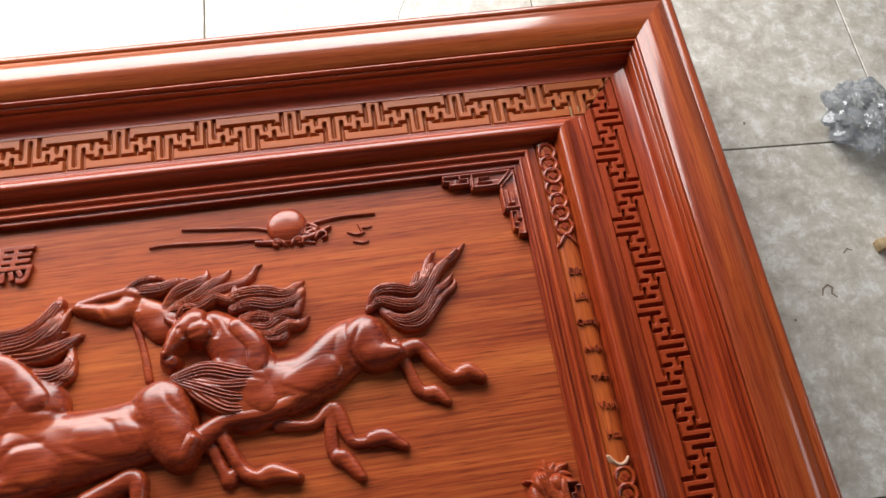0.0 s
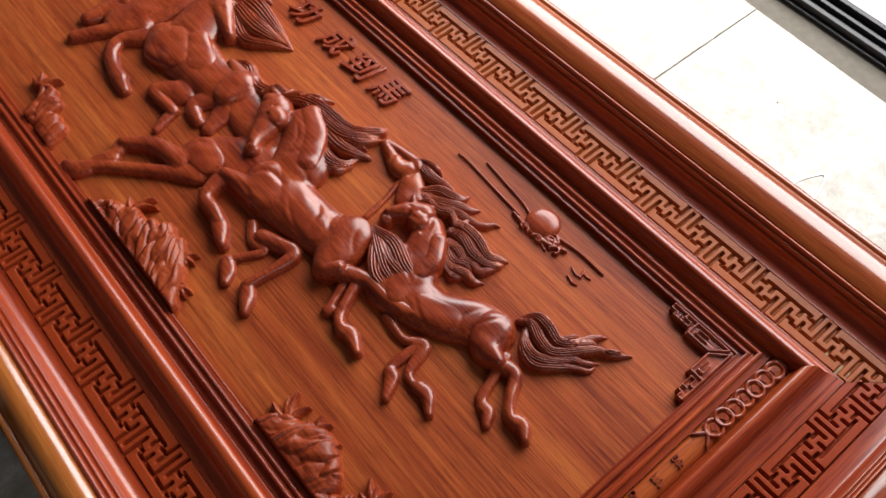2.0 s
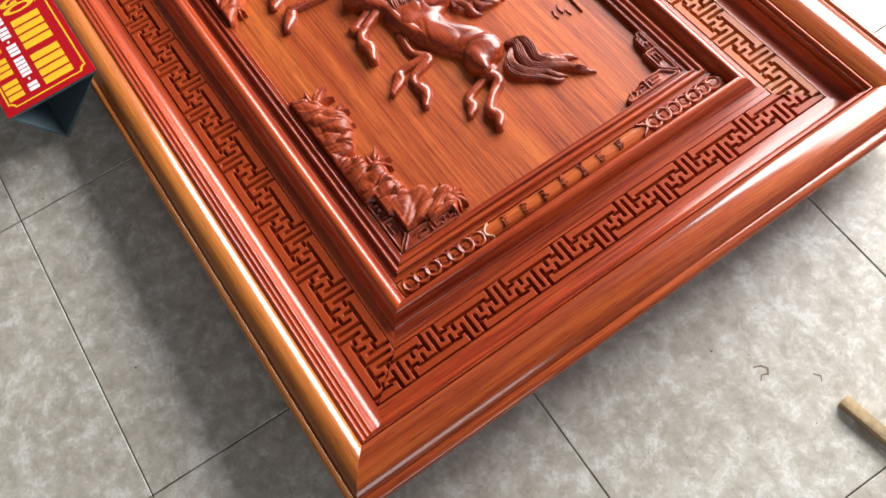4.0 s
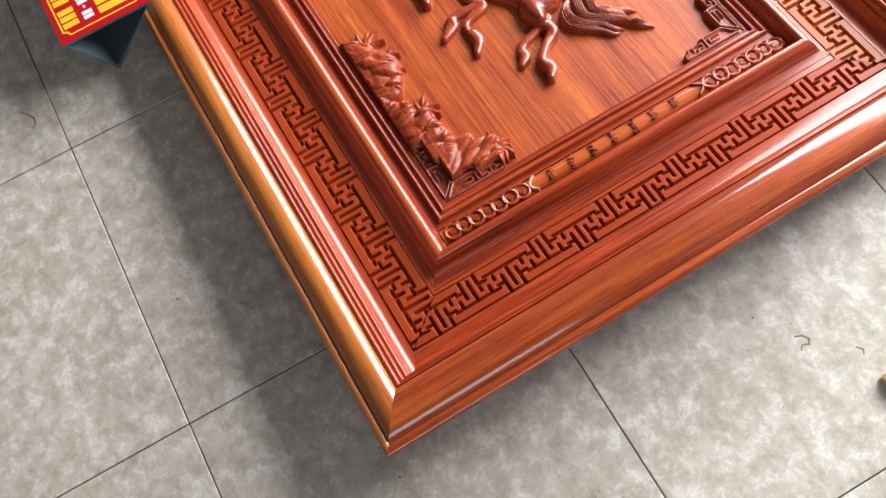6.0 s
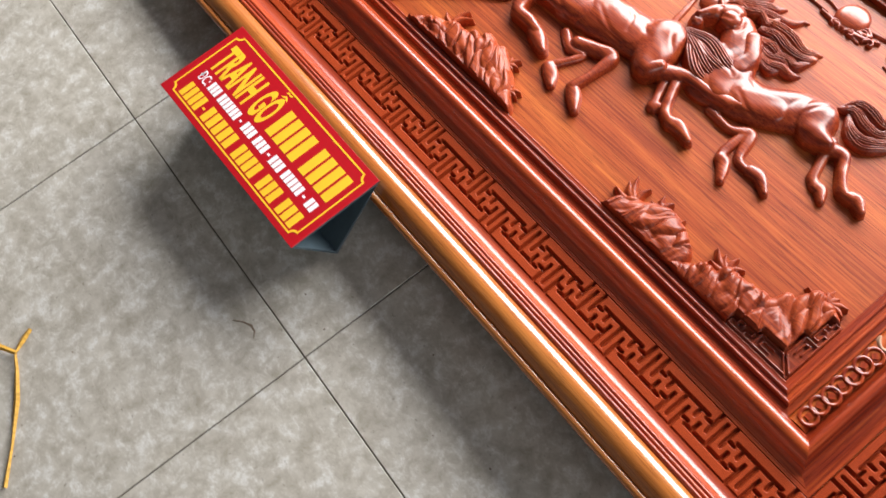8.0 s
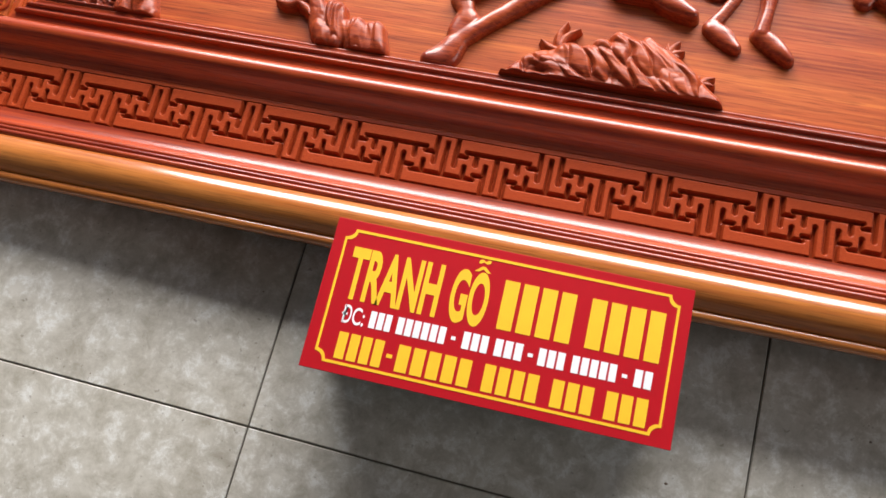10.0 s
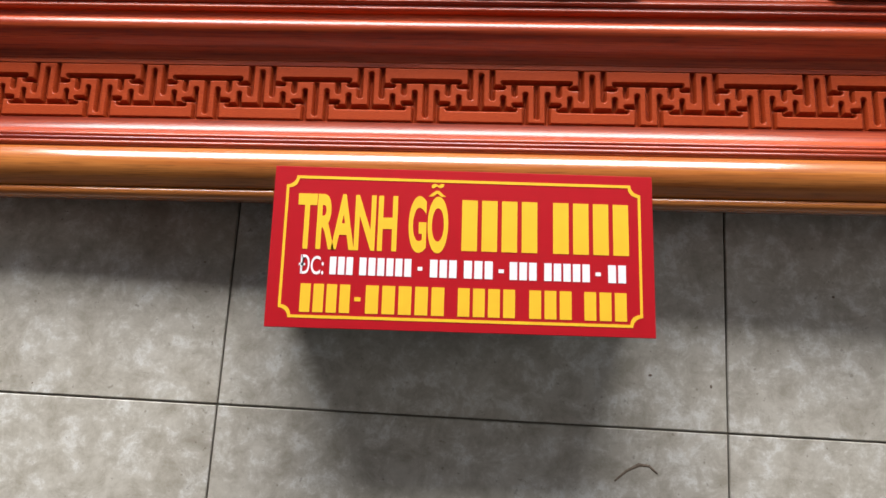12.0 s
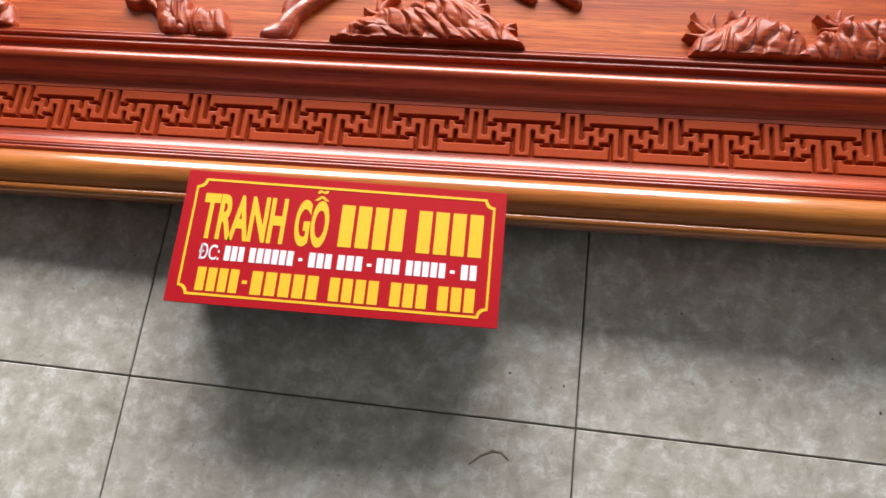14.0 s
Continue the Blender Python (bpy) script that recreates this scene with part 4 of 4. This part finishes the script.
plants[-1].stroke(6, 9, 0.6, (-503, 466, 3.3), (-512, 457, 4.3), (-526, 453, 1.2))
plants[-1].stroke(6, 9, 0.6, (-503, 466, 3.3), (-513, 466, 4.3), (-522, 470, 1.2))
plants[-1].stroke(6, 9, 0.6, (-503, 466, 3.3), (-503, 475, 4.3), (-497, 482, 1.2))

RIDGES = {id(rock_mid): (35, 15), id(rock_right): (-22, 16), id(rock_corner): (12, 14), id(rock_left): (8, 14.5), id(rock_far_left): (5, 17)}
CLIP = ((FX0 + 0.0285, FY0 + 0.0285), (FX1 - 0.0285, FY1 - 0.0285))
for carving, name, label in (
    (horse_far, "relief_horse", "carved horse behind the herd, legs outstretched"),
    (horse_upper, "relief_horse", "carved horse with a windblown mane"),
    (horse_outstretched, "relief_horse", "carved horse reaching forward with its forelegs"),
    (horse_rear_head, "relief_horse", "carved horse head and neck behind the others"),
    (horse_tail_end, "relief_horse", "carved galloping horse with a flying tail"),
    (horse_leading, "relief_horse", "large carved horse with an arched neck"),
    (horse_leading_tail, "relief_tail", ""),
    (sun, "relief_sun", "smooth round carved sun"),
    (cloud, "relief_cloud", ""),
    (bird, "relief_birds", ""),
    (rock_mid, "relief_rock", ""),
    (rock_right, "relief_rock", ""),
    (rock_corner, "relief_rock", ""),
    (rock_left, "relief_rock", ""),
    (rock_far_left, "relief_rock", ""),
):
    carving.build(name, panel, WOOD_ROCK if name == "relief_rock" else WOOD_CARVED, label, CLIP, 0.0005 if name == "relief_horse" else 0.0, RIDGES.get(id(carving)))
for carving in plants:
    # leaves are broad in the middle and overlap the rock
    carving.items = [(kind, a, b, k, tuple((x, y, r * 1.25 if n == 1 else r) for n, (x, y, r) in enumerate(p))) for kind, a, b, k, p in carving.items]
    carving.build("relief_plant", panel, WOOD_ROCK, "", CLIP)


# ---- carved writing, corner ornaments and end strips ----
def text_mesh(name, text, height, mat, deep=0.0, bold=0.0, stretch=1.0, bevel=0.0):
    """Letters as a mesh, centred, lying flat; height is the capitals' height."""
    cu = bpy.data.curves.new(name, "FONT")
    cu.body, cu.size, cu.extrude, cu.offset, cu.bevel_depth = text, 1.0, deep, bold, bevel
    cu.align_x, cu.align_y = "LEFT", "BOTTOM_BASELINE"
    ob = new(name, cu)
    me = bpy.data.meshes.new_from_object(ob.evaluated_get(bpy.context.evaluated_depsgraph_get()))
    bpy.data.objects.remove(ob)
    bpy.data.curves.remove(cu)
    me.name = name
    co = np.empty(len(me.vertices) * 3, np.float32)
    me.vertices.foreach_get("co", co)
    co = co.reshape(-1, 3)
    me.materials.clear()
    me.materials.append(mat)
    return me, co


def fit_text(me, co, x0, x1, y0, y1, z0, z1, slant=0.0, base=None):
    lo, hi = co.min(0), co.max(0)
    top = hi[1] if base is None else base
    x = x0 + (co[:, 0] - lo[0]) / (hi[0] - lo[0]) * (x1 - x0)
    y = y0 + co[:, 1] / top * (y1 - y0) if base is not None else y0 + (co[:, 1] - lo[1]) / (hi[1] - lo[1]) * (y1 - y0)
    z = z0 + (co[:, 2] - lo[2]) / max(hi[2] - lo[2], 1e-9) * (z1 - z0)
    x = x + slant * (y - y0)
    me.vertices.foreach_set("co", np.stack([x, y, z], -1).astype(np.float32).ravel())
    me.update()
    return me


for glyph, x, y in (("\u529f", -0.433, 0.903), ("\u6210", -0.341, 0.900), ("\u5230", -0.270, 0.899), ("\u99ac", -0.202, 0.898)):
    me, co = text_mesh("carved_character", glyph, 0.05, WOOD_CARVED, 0.05, 0.002, 1.0, 0.015)
    under(panel, "carved_character", fit_text(me, co, x - 0.031, x + 0.021, y - 0.026, y + 0.024, FIELD_Z - 0.001, FIELD_Z + 0.0065, 0.18))


def corner_ornament(cx, cy, sx, sy):
    """Stepped key-pattern bracket; cx, cy is the field's corner, sx, sy point into the field."""
    key = Carving(0.8)
    plate = [(2, y, x, y) for y, x in ((2, 95), (5, 95), (8, 95), (11, 88), (14, 88), (17, 62), (20, 60), (23, 60))]
    lines = [(7, 3, 58, 3), (58, 3, 58, 22), (58, 22, 25, 22), (25, 22, 7, 3), (33, 16, 51, 16), (51, 16, 51, 9), (51, 9, 36, 9), (58, 3, 96, 3),
             (96, 3, 96, 10), (96, 10, 88, 10), (88, 10, 88, 16), (88, 16, 64, 16), (64, 16, 64, 9), (64, 9, 74, 9), (80, 10, 80, 15), (74, 4, 74, 9)]
    for tall, wide, runs in ((9.5, 2.6, plate), (15.0, 1.7, lines)):
        for a, b, c, d in runs:
            for p, q, u, v in ((a, b, c, d), (b, a, d, c)):
                key.bar(tall, 1.5, 0, (cx * 1000 + sx * p, cy * 1000 + sy * q, wide), (cx * 1000 + sx * u + 0.01, cy * 1000 + sy * v, wide))
    key.build("corner_ornament", panel, WOOD_CARVED)


for cx, sx in ((IX0, 1), (IX1, -1)):
    for cy, sy in ((IY0, 1), (IY1, -1)):
        corner_ornament(cx, cy, sx, sy)


def ring_mesh():
    n, m, R, r = 22, 8, 0.0106, 0.0024
    verts = [((R + r * math.cos(2 * math.pi * j / m)) * math.cos(2 * math.pi * i / n), (R + r * math.cos(2 * math.pi * j / m)) * math.sin(2 * math.pi * i / n), r * math.sin(2 * math.pi * j / m)) for i in range(n) for j in range(m)]
    faces = [(i * m + j, ((i + 1) % n) * m + j, ((i + 1) % n) * m + (j + 1) % m, i * m + (j + 1) % m) for i in range(n) for j in range(m)]
    b = 0.0038
    k = len(verts)
    verts += [(-b, -b, 0.002), (b, -b, 0.002), (b, b, 0.002), (-b, b, 0.002), (-b, -b, -0.003), (b, -b, -0.003), (b, b, -0.003), (-b, b, -0.003)]
    faces += [(k, k + 1, k + 2, k + 3), (k, k + 4, k + 5, k + 1), (k + 1, k + 5, k + 6, k + 2), (k + 2, k + 6, k + 7, k + 3), (k + 3, k + 7, k + 4, k)]
    return mesh_from("coin_ring", verts, faces, WOOD_STEP, 40)


RING = ring_mesh()


# words on the rods, from the lower end upwards
MOTTO = ("Hoa", "Vinh", "Ti\u1ebfn", "Nh\u1eadt", "Quang", "L\u01b0u", "\u0110\u1ee9c")
for strip, xc in zip(strips, ((X0 + RX + FX0) / 2, (X1 - RX + FX1) / 2)):
    for end, sgn in ((FY0, 1), (FY1, -1)):
        for k in range(7):
            y = end + sgn * (0.017 + 0.0185 * k)
            under(strip, "coin_ring", RING).matrix_basis = Matrix.Translation((xc + 0.0006 * (-1) ** k, y, POLE_Z - 0.0006 + 0.0005 * (k % 3))) @ Matrix.Rotation(0.4 * k, 4, "Z")
        knot = Carving(0.8)
        y = (0.556 if sgn > 0 else 0.836) * 1000
        x = xc * 1000
        chipped = end == FY0 and xc > 0
        if chipped:
            knot.stroke(3.5, 0.5, 1, (x - 11, y + 7, 1.0), (x - 8, y + 1, 2.0), (x - 2, y - 4, 2.2), (x + 5, y - 3, 2.4), (x + 10, y + 3, 1.2))
        for dx in () if chipped else (-1, 1):
            knot.stroke(4, 0.5, 1, (x, y - sgn * 6, 2.6), (x + dx * 6, y + sgn * 1, 2.6), (x + dx * 11, y + sgn * 8, 1.0))
            knot.stroke(4, 0.5, 1, (x, y - sgn * 4, 2.4), (x + dx * 6, y - sgn * 8, 2.6), (x + dx * 9, y - sgn * 13, 1.4))
        keep = FIELD_Z
        FIELD_Z = POLE_Z - 0.0008
        knot.build("ribbon_knot", strip, RAW if chipped else WOOD_CARVED, "pale chipped tip of a carved ribbon" if chipped else "")
        FIELD_Z = keep
    for k, word in enumerate(MOTTO):
        y = 0.587 + 0.0340 * k
        me, co = text_mesh("carved_word", word, 1, WOOD_CARVED, 0.05, 0.012)
        wide = min(0.0046 * len(word) + 0.002, 0.0235)
        under(strip, "carved_word", fit_text(me, co, xc - wide / 2, xc + wide / 2, y - 0.0052, y + 0.0048, POLE_Z - 0.0035, POLE_Z + 0.0022))

# ---- hanging wires on the panel's upper edge ----
def wire(name, points, r, mat, parent=None, label="", cyclic=False, res=3):
    cu = bpy.data.curves.new(name, "CURVE")
    cu.dimensions, cu.bevel_depth, cu.bevel_resolution, cu.resolution_u = "3D", r, res, 6
    sp = cu.splines.new("NURBS")
    sp.points.add(len(points) - 1)
    for p, q in zip(sp.points, points):
        p.co = (*q, 1)
    sp.use_endpoint_u, sp.order_u, sp.use_cyclic_u = True, 3, cyclic
    ob = new(name, cu)
    bpy.context.view_layer.update()
    me = bpy.data.meshes.new_from_object(ob.evaluated_get(bpy.context.evaluated_depsgraph_get()))
    bpy.data.objects.remove(ob)
    bpy.data.curves.remove(cu)
    me.materials.clear()
    me.materials.append(mat)
    me.polygons.foreach_set("use_smooth", [True] * len(me.polygons))
    return under(parent, name, me, label) if parent else (new(name, me))


for hx in (0.335, -0.752):
    wire("hanging_loop", [(hx - 0.026, 1.180, 0.028), (hx - 0.022, 1.225, 0.028), (hx - 0.006, 1.262, 0.029), (hx, 1.268, 0.029), (hx + 0.006, 1.262, 0.029), (hx + 0.018, 1.225, 0.028), (hx + 0.020, 1.180, 0.028)], 0.0016, STEEL, panel, "bent steel wire hanging loop")

# ---- sign ----
sign = thing("folded_sign", "red folded advertising sign with yellow and white lettering, lying face up", "sign", (-0.266, 0.15, 0.0))
SX0, SX1, SYB, SYT, SZ = -0.4385, -0.0945, 0.078, 0.2255, 0.100
verts = []
for x in (SX0, SX1):
    verts += [(x, SYB, SZ), (x, SYT, SZ), (x, 0.1255, 0.0), (x, SYB + 0.006, SZ - 0.004), (x, SYT - 0.005, SZ - 0.004), (x, 0.1258, 0.009)]
faces = [(0, 1, 7, 6), (1, 2, 8, 7), (2, 0, 6, 8), (3, 9, 10, 4), (4, 10, 11, 5), (5, 11, 9, 3)]
for a, b in ((0, 1), (1, 2), (2, 0)):
    faces += [(a, a + 3, b + 3, b), (a + 6, b + 6, b + 9, a + 9)]
under(sign, "body", mesh_from("body", verts, faces, BOARD, 20), "dark grey-blue folded board")
bm = box_bm((SX0 - 0.0005, SYB - 0.0005, SZ + 0.0002), (SX1 + 0.0005, SYT + 0.0005, SZ + 0.0016), 0.0004, 1)
face = under(sign, "face", from_bm("face", bm, RED), "glossy red printed face")
INK = SZ + 0.0016


def on_sign(u, v):
    """u to the right, v downwards, both 0 to 1 over the face."""
    return SX0 + u * (SX1 - SX0), SYT - v * (SYT - SYB)


def printed(name, outlines, mat, label=""):
    bm = bmesh.new()
    for pts in outlines:
        top = [bm.verts.new((*on_sign(u, v), INK + 0.0003)) for u, v in pts]
        low = [bm.verts.new((*on_sign(u, v), INK - 0.0002)) for u, v in pts]
        bm.faces.new(top)
        for a in range(len(pts)):
            b = (a + 1) % len(pts)
            bm.faces.new((top[a], low[a], low[b], top[b]))
    bmesh.ops.recalc_face_normals(bm, faces=bm.faces[:])
    return under(face, name, from_bm(name, bm, mat, 30), label)


def rim(u0, u1, v0, v1, cu, cv):
    """Frame outline whose corners are scooped inwards."""
    pts = []
    for cx, cy, a in ((u0, v0, 90), (u1, v0, 180), (u1, v1, 270), (u0, v1, 360)):
        for k in range(7):
            t = radians(a - 90 * k / 6)
            pts.append((cx + cu * math.cos(t), cy + cv * math.sin(t)))
    return pts


outer, inner = rim(0.031, 0.969, 0.056, 0.944, 0.026, 0.06), rim(0.038, 0.962, 0.074, 0.926, 0.026, 0.06)
printed("border_line", [(outer[k], outer[(k + 1) % 28], inner[(k + 1) % 28], inner[k]) for k in range(28)], YELLOW, "thin yellow border line")


def bars(name, u0, u1, v0, v1, count, mat):
    w = (u1 - u0) / count
    g = 0.11 * w if count > 1 else 0.0
    for k in range(count):
        a, b = u0 + k * w + g, u0 + (k + 1) * w - g
        printed(name, [((a, v0), (b, v0), (b, v1), (a, v1))], mat)


def words(name, text, u0, u1, v0, v1, mat, bold, top=None):
    me, co = text_mesh(name, text, 1, mat, 0.02, bold)
    xa, yb = on_sign(u0, v1)
    xb, ya = on_sign(u1, v0)
    cap = 0.69 if top is None else top
    under(face, name, fit_text(me, co, xa, xb, yb, ya, INK - 0.0002, INK + 0.0003, 0.0, cap))


words("word", "TRANH", 0.065, 0.328, 0.183, 0.505, YELLOW, 0.034)
words("word", "GO", 0.358, 0.462, 0.183, 0.505, YELLOW, 0.034)
printed("accent", [((0.408, 0.166), (0.427, 0.128), (0.431, 0.128), (0.431, 0.146), (0.420, 0.166)), ((0.431, 0.128), (0.435, 0.128), (0.454, 0.166), (0.442, 0.166), (0.431, 0.146))], YELLOW)
printed("accent", [((0.415, 0.112), (0.416, 0.092), (0.424, 0.082), (0.434, 0.094), (0.442, 0.082), (0.449, 0.084), (0.447, 0.102), (0.439, 0.112), (0.429, 0.100), (0.421, 0.112))], YELLOW)
for u0, u1, n in ((0.492, 0.702, 4), (0.732, 0.942, 4)):
    bars("word_bar", u0, u1, 0.183, 0.505, n, YELLOW)
words("word", "\u0110C:", 0.078, 0.142, 0.565, 0.675, WHITE, 0.010)
for u0, u1, n in ((0.155, 0.220, 3), (0.232, 0.372, 6), (0.386, 0.398, 1), (0.415, 0.490, 3), (0.503, 0.584, 3), (0.596, 0.610, 1), (0.622, 0.698, 3), (0.712, 0.836, 5), (0.848, 0.862, 1), (0.878, 0.930, 2)):
    dash = n == 1
    bars("word_bar", u0, u1, 0.612 if dash else 0.565, 0.635 if dash else 0.675, n, WHITE)
for u0, u1, n in ((0.082, 0.218, 4), (0.226, 0.242, 1), (0.250, 0.462, 5), (0.488, 0.644, 4), (0.672, 0.790, 3), (0.814, 0.932, 3)):
    dash = n == 1
    bars("word_bar", u0, u1, 0.81 if dash else 0.735, 0.835 if dash else 0.908, n, YELLOW)

# ---- loose things on the floor ----
def crumpled_film():
    bm = bmesh.new()
    bmesh.ops.create_icosphere(bm, subdivisions=4, radius=1)
    for v in bm.verts:
        p = v.co.copy()
        k = 0.72 + 0.5 * (noise.voronoi(p * 1.6)[0][1] - noise.voronoi(p * 1.6)[0][0]) + 0.16 * noise.noise(p * 4.0)
        v.co = Vector((p.x * 0.056 * k, p.y * 0.072 * k, max(p.z * 0.040 * k, -0.030)))
    lo = min(v.co.z for v in bm.verts)
    for v in bm.verts:
        v.co += Vector((0.968, 1.0, -lo + 0.0003))
    return from_bm("crumpled_film", bm, CLEAR, 12)


tagged(new("crumpled_film", crumpled_film()), "crumpled ball of clear plastic film on the tiles", "plastic film")

scrap = box_bm((-0.045, -0.008, 0), (0.045, 0.008, 0.014), 0.0015, 2)
ob = tagged(new("wood_offcut", from_bm("wood_offcut", scrap, SCRAP)), "small pale sawn wood offcut on the tiles", "wood offcut")
ob.matrix_world = Matrix.Translation((0.972, 0.808, 0.0002)) @ Matrix.Rotation(radians(8), 4, "Z")


def ribbon(name, points, width, mat, label, category):
    """A narrow twisted strip along a path."""
    verts, faces, n = [], [], len(points)
    for k, p in enumerate(points):
        a, b = Vector(points[max(k - 1, 0)]), Vector(points[min(k + 1, n - 1)])
        d = (b - a).normalized()
        side = d.cross(Vector((0, 0, 1))).normalized() * width / 2 * (0.7 + 0.3 * math.sin(2.1 * k))
        tip = Vector((0, 0, 0.0022))
        p = Vector(p)
        verts += [p - side, p + tip, p + side, p - Vector((0, 0, 0.0006))]
    for k in range(n - 1):
        for j in range(4):
            faces.append((4 * k + j, 4 * k + (j + 1) % 4, 4 * k + 4 + (j + 1) % 4, 4 * k + 4 + j))
    faces += [(3, 2, 1, 0), (4 * n - 4, 4 * n - 3, 4 * n - 2, 4 * n - 1)]
    return tagged(new(name, mesh_from(name, verts, faces, mat, 50)), label, category)


ribbon("raffia_strip", [(-0.298, -0.286, 0.003), (-0.290, -0.302, 0.004), (-0.278, -0.320, 0.006), (-0.252, -0.332, 0.004), (-0.215, -0.352, 0.003), (-0.165, -0.385, 0.003), (-0.120, -0.420, 0.003)], 0.010, RAFFIA, "yellow raffia tie lying knotted on the tiles", "raffia")
ribbon("raffia_strip", [(-0.277, -0.318, 0.007), (-0.310, -0.338, 0.005), (-0.345, -0.362, 0.004), (-0.385, -0.386, 0.004), (-0.430, -0.400, 0.004)], 0.009, RAFFIA, "yellow raffia tie lying knotted on the tiles", "raffia")
ribbon("raffia_strip", [(-0.925, 0.000, 0.003), (-0.912, -0.016, 0.004), (-0.905, -0.034, 0.004), (-0.908, -0.060, 0.003)], 0.008, RAFFIA, "short yellow raffia scrap on the tiles", "raffia")
loop = [(-0.965 + 0.040 * math.cos(0.45 * k) * (1 - 0.012 * k), 0.055 + 0.045 * math.sin(0.45 * k) * (1 - 0.008 * k), 0.003 + 0.002 * math.sin(1.3 * k)) for k in range(34)]
tagged(wire("plastic_string", loop, 0.0011, CLEAR), "loose coil of clear plastic string on the tiles", "string")

rnd = random.Random(4)


def mark(name, points, w, label):
    verts, faces = [], []
    n = len(points)
    for k, (x, y) in enumerate(points):
        a, b = points[max(k - 1, 0)], points[min(k + 1, n - 1)]
        d = Vector((b[0] - a[0], b[1] - a[1], 0)).normalized()
        s = Vector((-d.y, d.x, 0)) * w * (0.35 + 0.65 * math.sin(math.pi * (k + 0.5) / n)) * rnd.uniform(0.6, 1.2)
        p = Vector((x, y, 0.0001))
        verts += [p - s, p + s, p + s * 0.5 + Vector((0, 0, 0.0005)), p - s * 0.5 + Vector((0, 0, 0.0005))]
    for k in range(n - 1):
        for j in range(4):
            faces.append((4 * k + j, 4 * k + (j + 1) % 4, 4 * k + 4 + (j + 1) % 4, 4 * k + 4 + j))
    faces += [(3, 2, 1, 0), (4 * n - 4, 4 * n - 3, 4 * n - 2, 4 * n - 1)]
    return tagged(new(name, mesh_from(name, verts, faces, STAIN, 60)), label, "scrap")


mark("dirt_streak", [(-0.112, -0.048), (-0.100, -0.038), (-0.088, -0.032), (-0.078, -0.033), (-0.070, -0.040)], 0.0022, "dark brown smear on the tile")
mark("wood_curl", [(0.828, 0.742), (0.832, 0.752), (0.840, 0.757), (0.846, 0.752), (0.842, 0.744), (0.848, 0.738)], 0.0016, "small curled wood shaving on the tile")
mark("wood_curl", [(0.880, 0.800), (0.888, 0.806), (0.894, 0.802)], 0.0016, "small curled wood shaving on the tile")
crumbs = bmesh.new()
for k in range(150):
    x, y = rnd.uniform(-1.3, 1.3), rnd.uniform(-0.7, 1.5)
    if X0 < x < X1 and Y0 < y < Y1:
        continue
    r = rnd.uniform(0.0006, 0.0020)
    m = Matrix.Translation((x, y, r * 0.3)) @ Matrix.Diagonal((1, rnd.uniform(0.5, 1.6), 0.5, 1))
    bmesh.ops.create_icosphere(crumbs, subdivisions=1, radius=r, matrix=m)
tagged(new("dust_crumbs", from_bm("dust_crumbs", crumbs, STAIN)), "scattered dark dust crumbs on the tiles", "dust", kind="stuff")

# ---- doorway and unseen room ----
sill = thing("door_sill", "black aluminium sliding-door sill on the floor", "door sill", (0, 1.6, 0), kind="structure")
for y0, y1, z in ((1.555, 1.565, 0.016), (1.580, 1.588, 0.014), (1.603, 1.613, 0.016)):
    under(sill, "track", from_bm("track", box_bm((-2.4, y0, 0.004), (2.4, y1, z), 0.001), BLACK))
under(sill, "base", from_bm("base", box_bm((-2.4, 1.548, -0.002), (2.4, 1.62, 0.004), 0.001), BLACK))
tagged(new("ground", from_bm("ground", box_bm((-40, 1.62, -0.15), (40, 60, -0.002)), STONE)), "pale paved ground outside the doorway", "ground", kind="structure")


# out-of-view room shell, added to shape the light on the panel
def slab(name, lo, hi, label, category="wall"):
    return tagged(new(name, from_bm(name, box_bm(lo, hi), UNSEEN_CEILING if category == "ceiling" else UNSEEN_WALL)), label, category, kind="structure")


slab("unseen_wall_east", (3.2, -3.0, 0), (3.35, 1.6, 3.0), "unseen wall added to enclose the light")
slab("unseen_wall_west", (-3.35, -3.0, 0), (-3.2, 1.6, 3.0), "unseen wall added to enclose the light")
slab("unseen_wall_south", (-3.35, -3.15, 0), (3.35, -3.0, 3.0), "unseen wall added to enclose the light")
slab("ceiling", (-3.35, -3.15, 3.0), (3.35, 1.75, 3.12), "unseen ceiling added to enclose the light", "ceiling")
slab("unseen_wall_north", (-3.35, 1.6, 2.55), (3.35, 1.75, 3.0), "unseen wall added above the doorway to enclose the light")

# the panel's far end is propped up on a batten, so that it lies a little askew
LIFT = radians(2.0)
panel.matrix_basis = Matrix.Translation((0, 0, 0.004)) @ Matrix.Rotation(-LIFT, 4, "Y") @ panel.matrix_basis
tagged(new("batten", from_bm("batten", box_bm((0.50, 0.36, 0.0), (0.545, 1.04, 0.0605), 0.002), SCRAP)), "rough wooden batten under the panel", "batten")
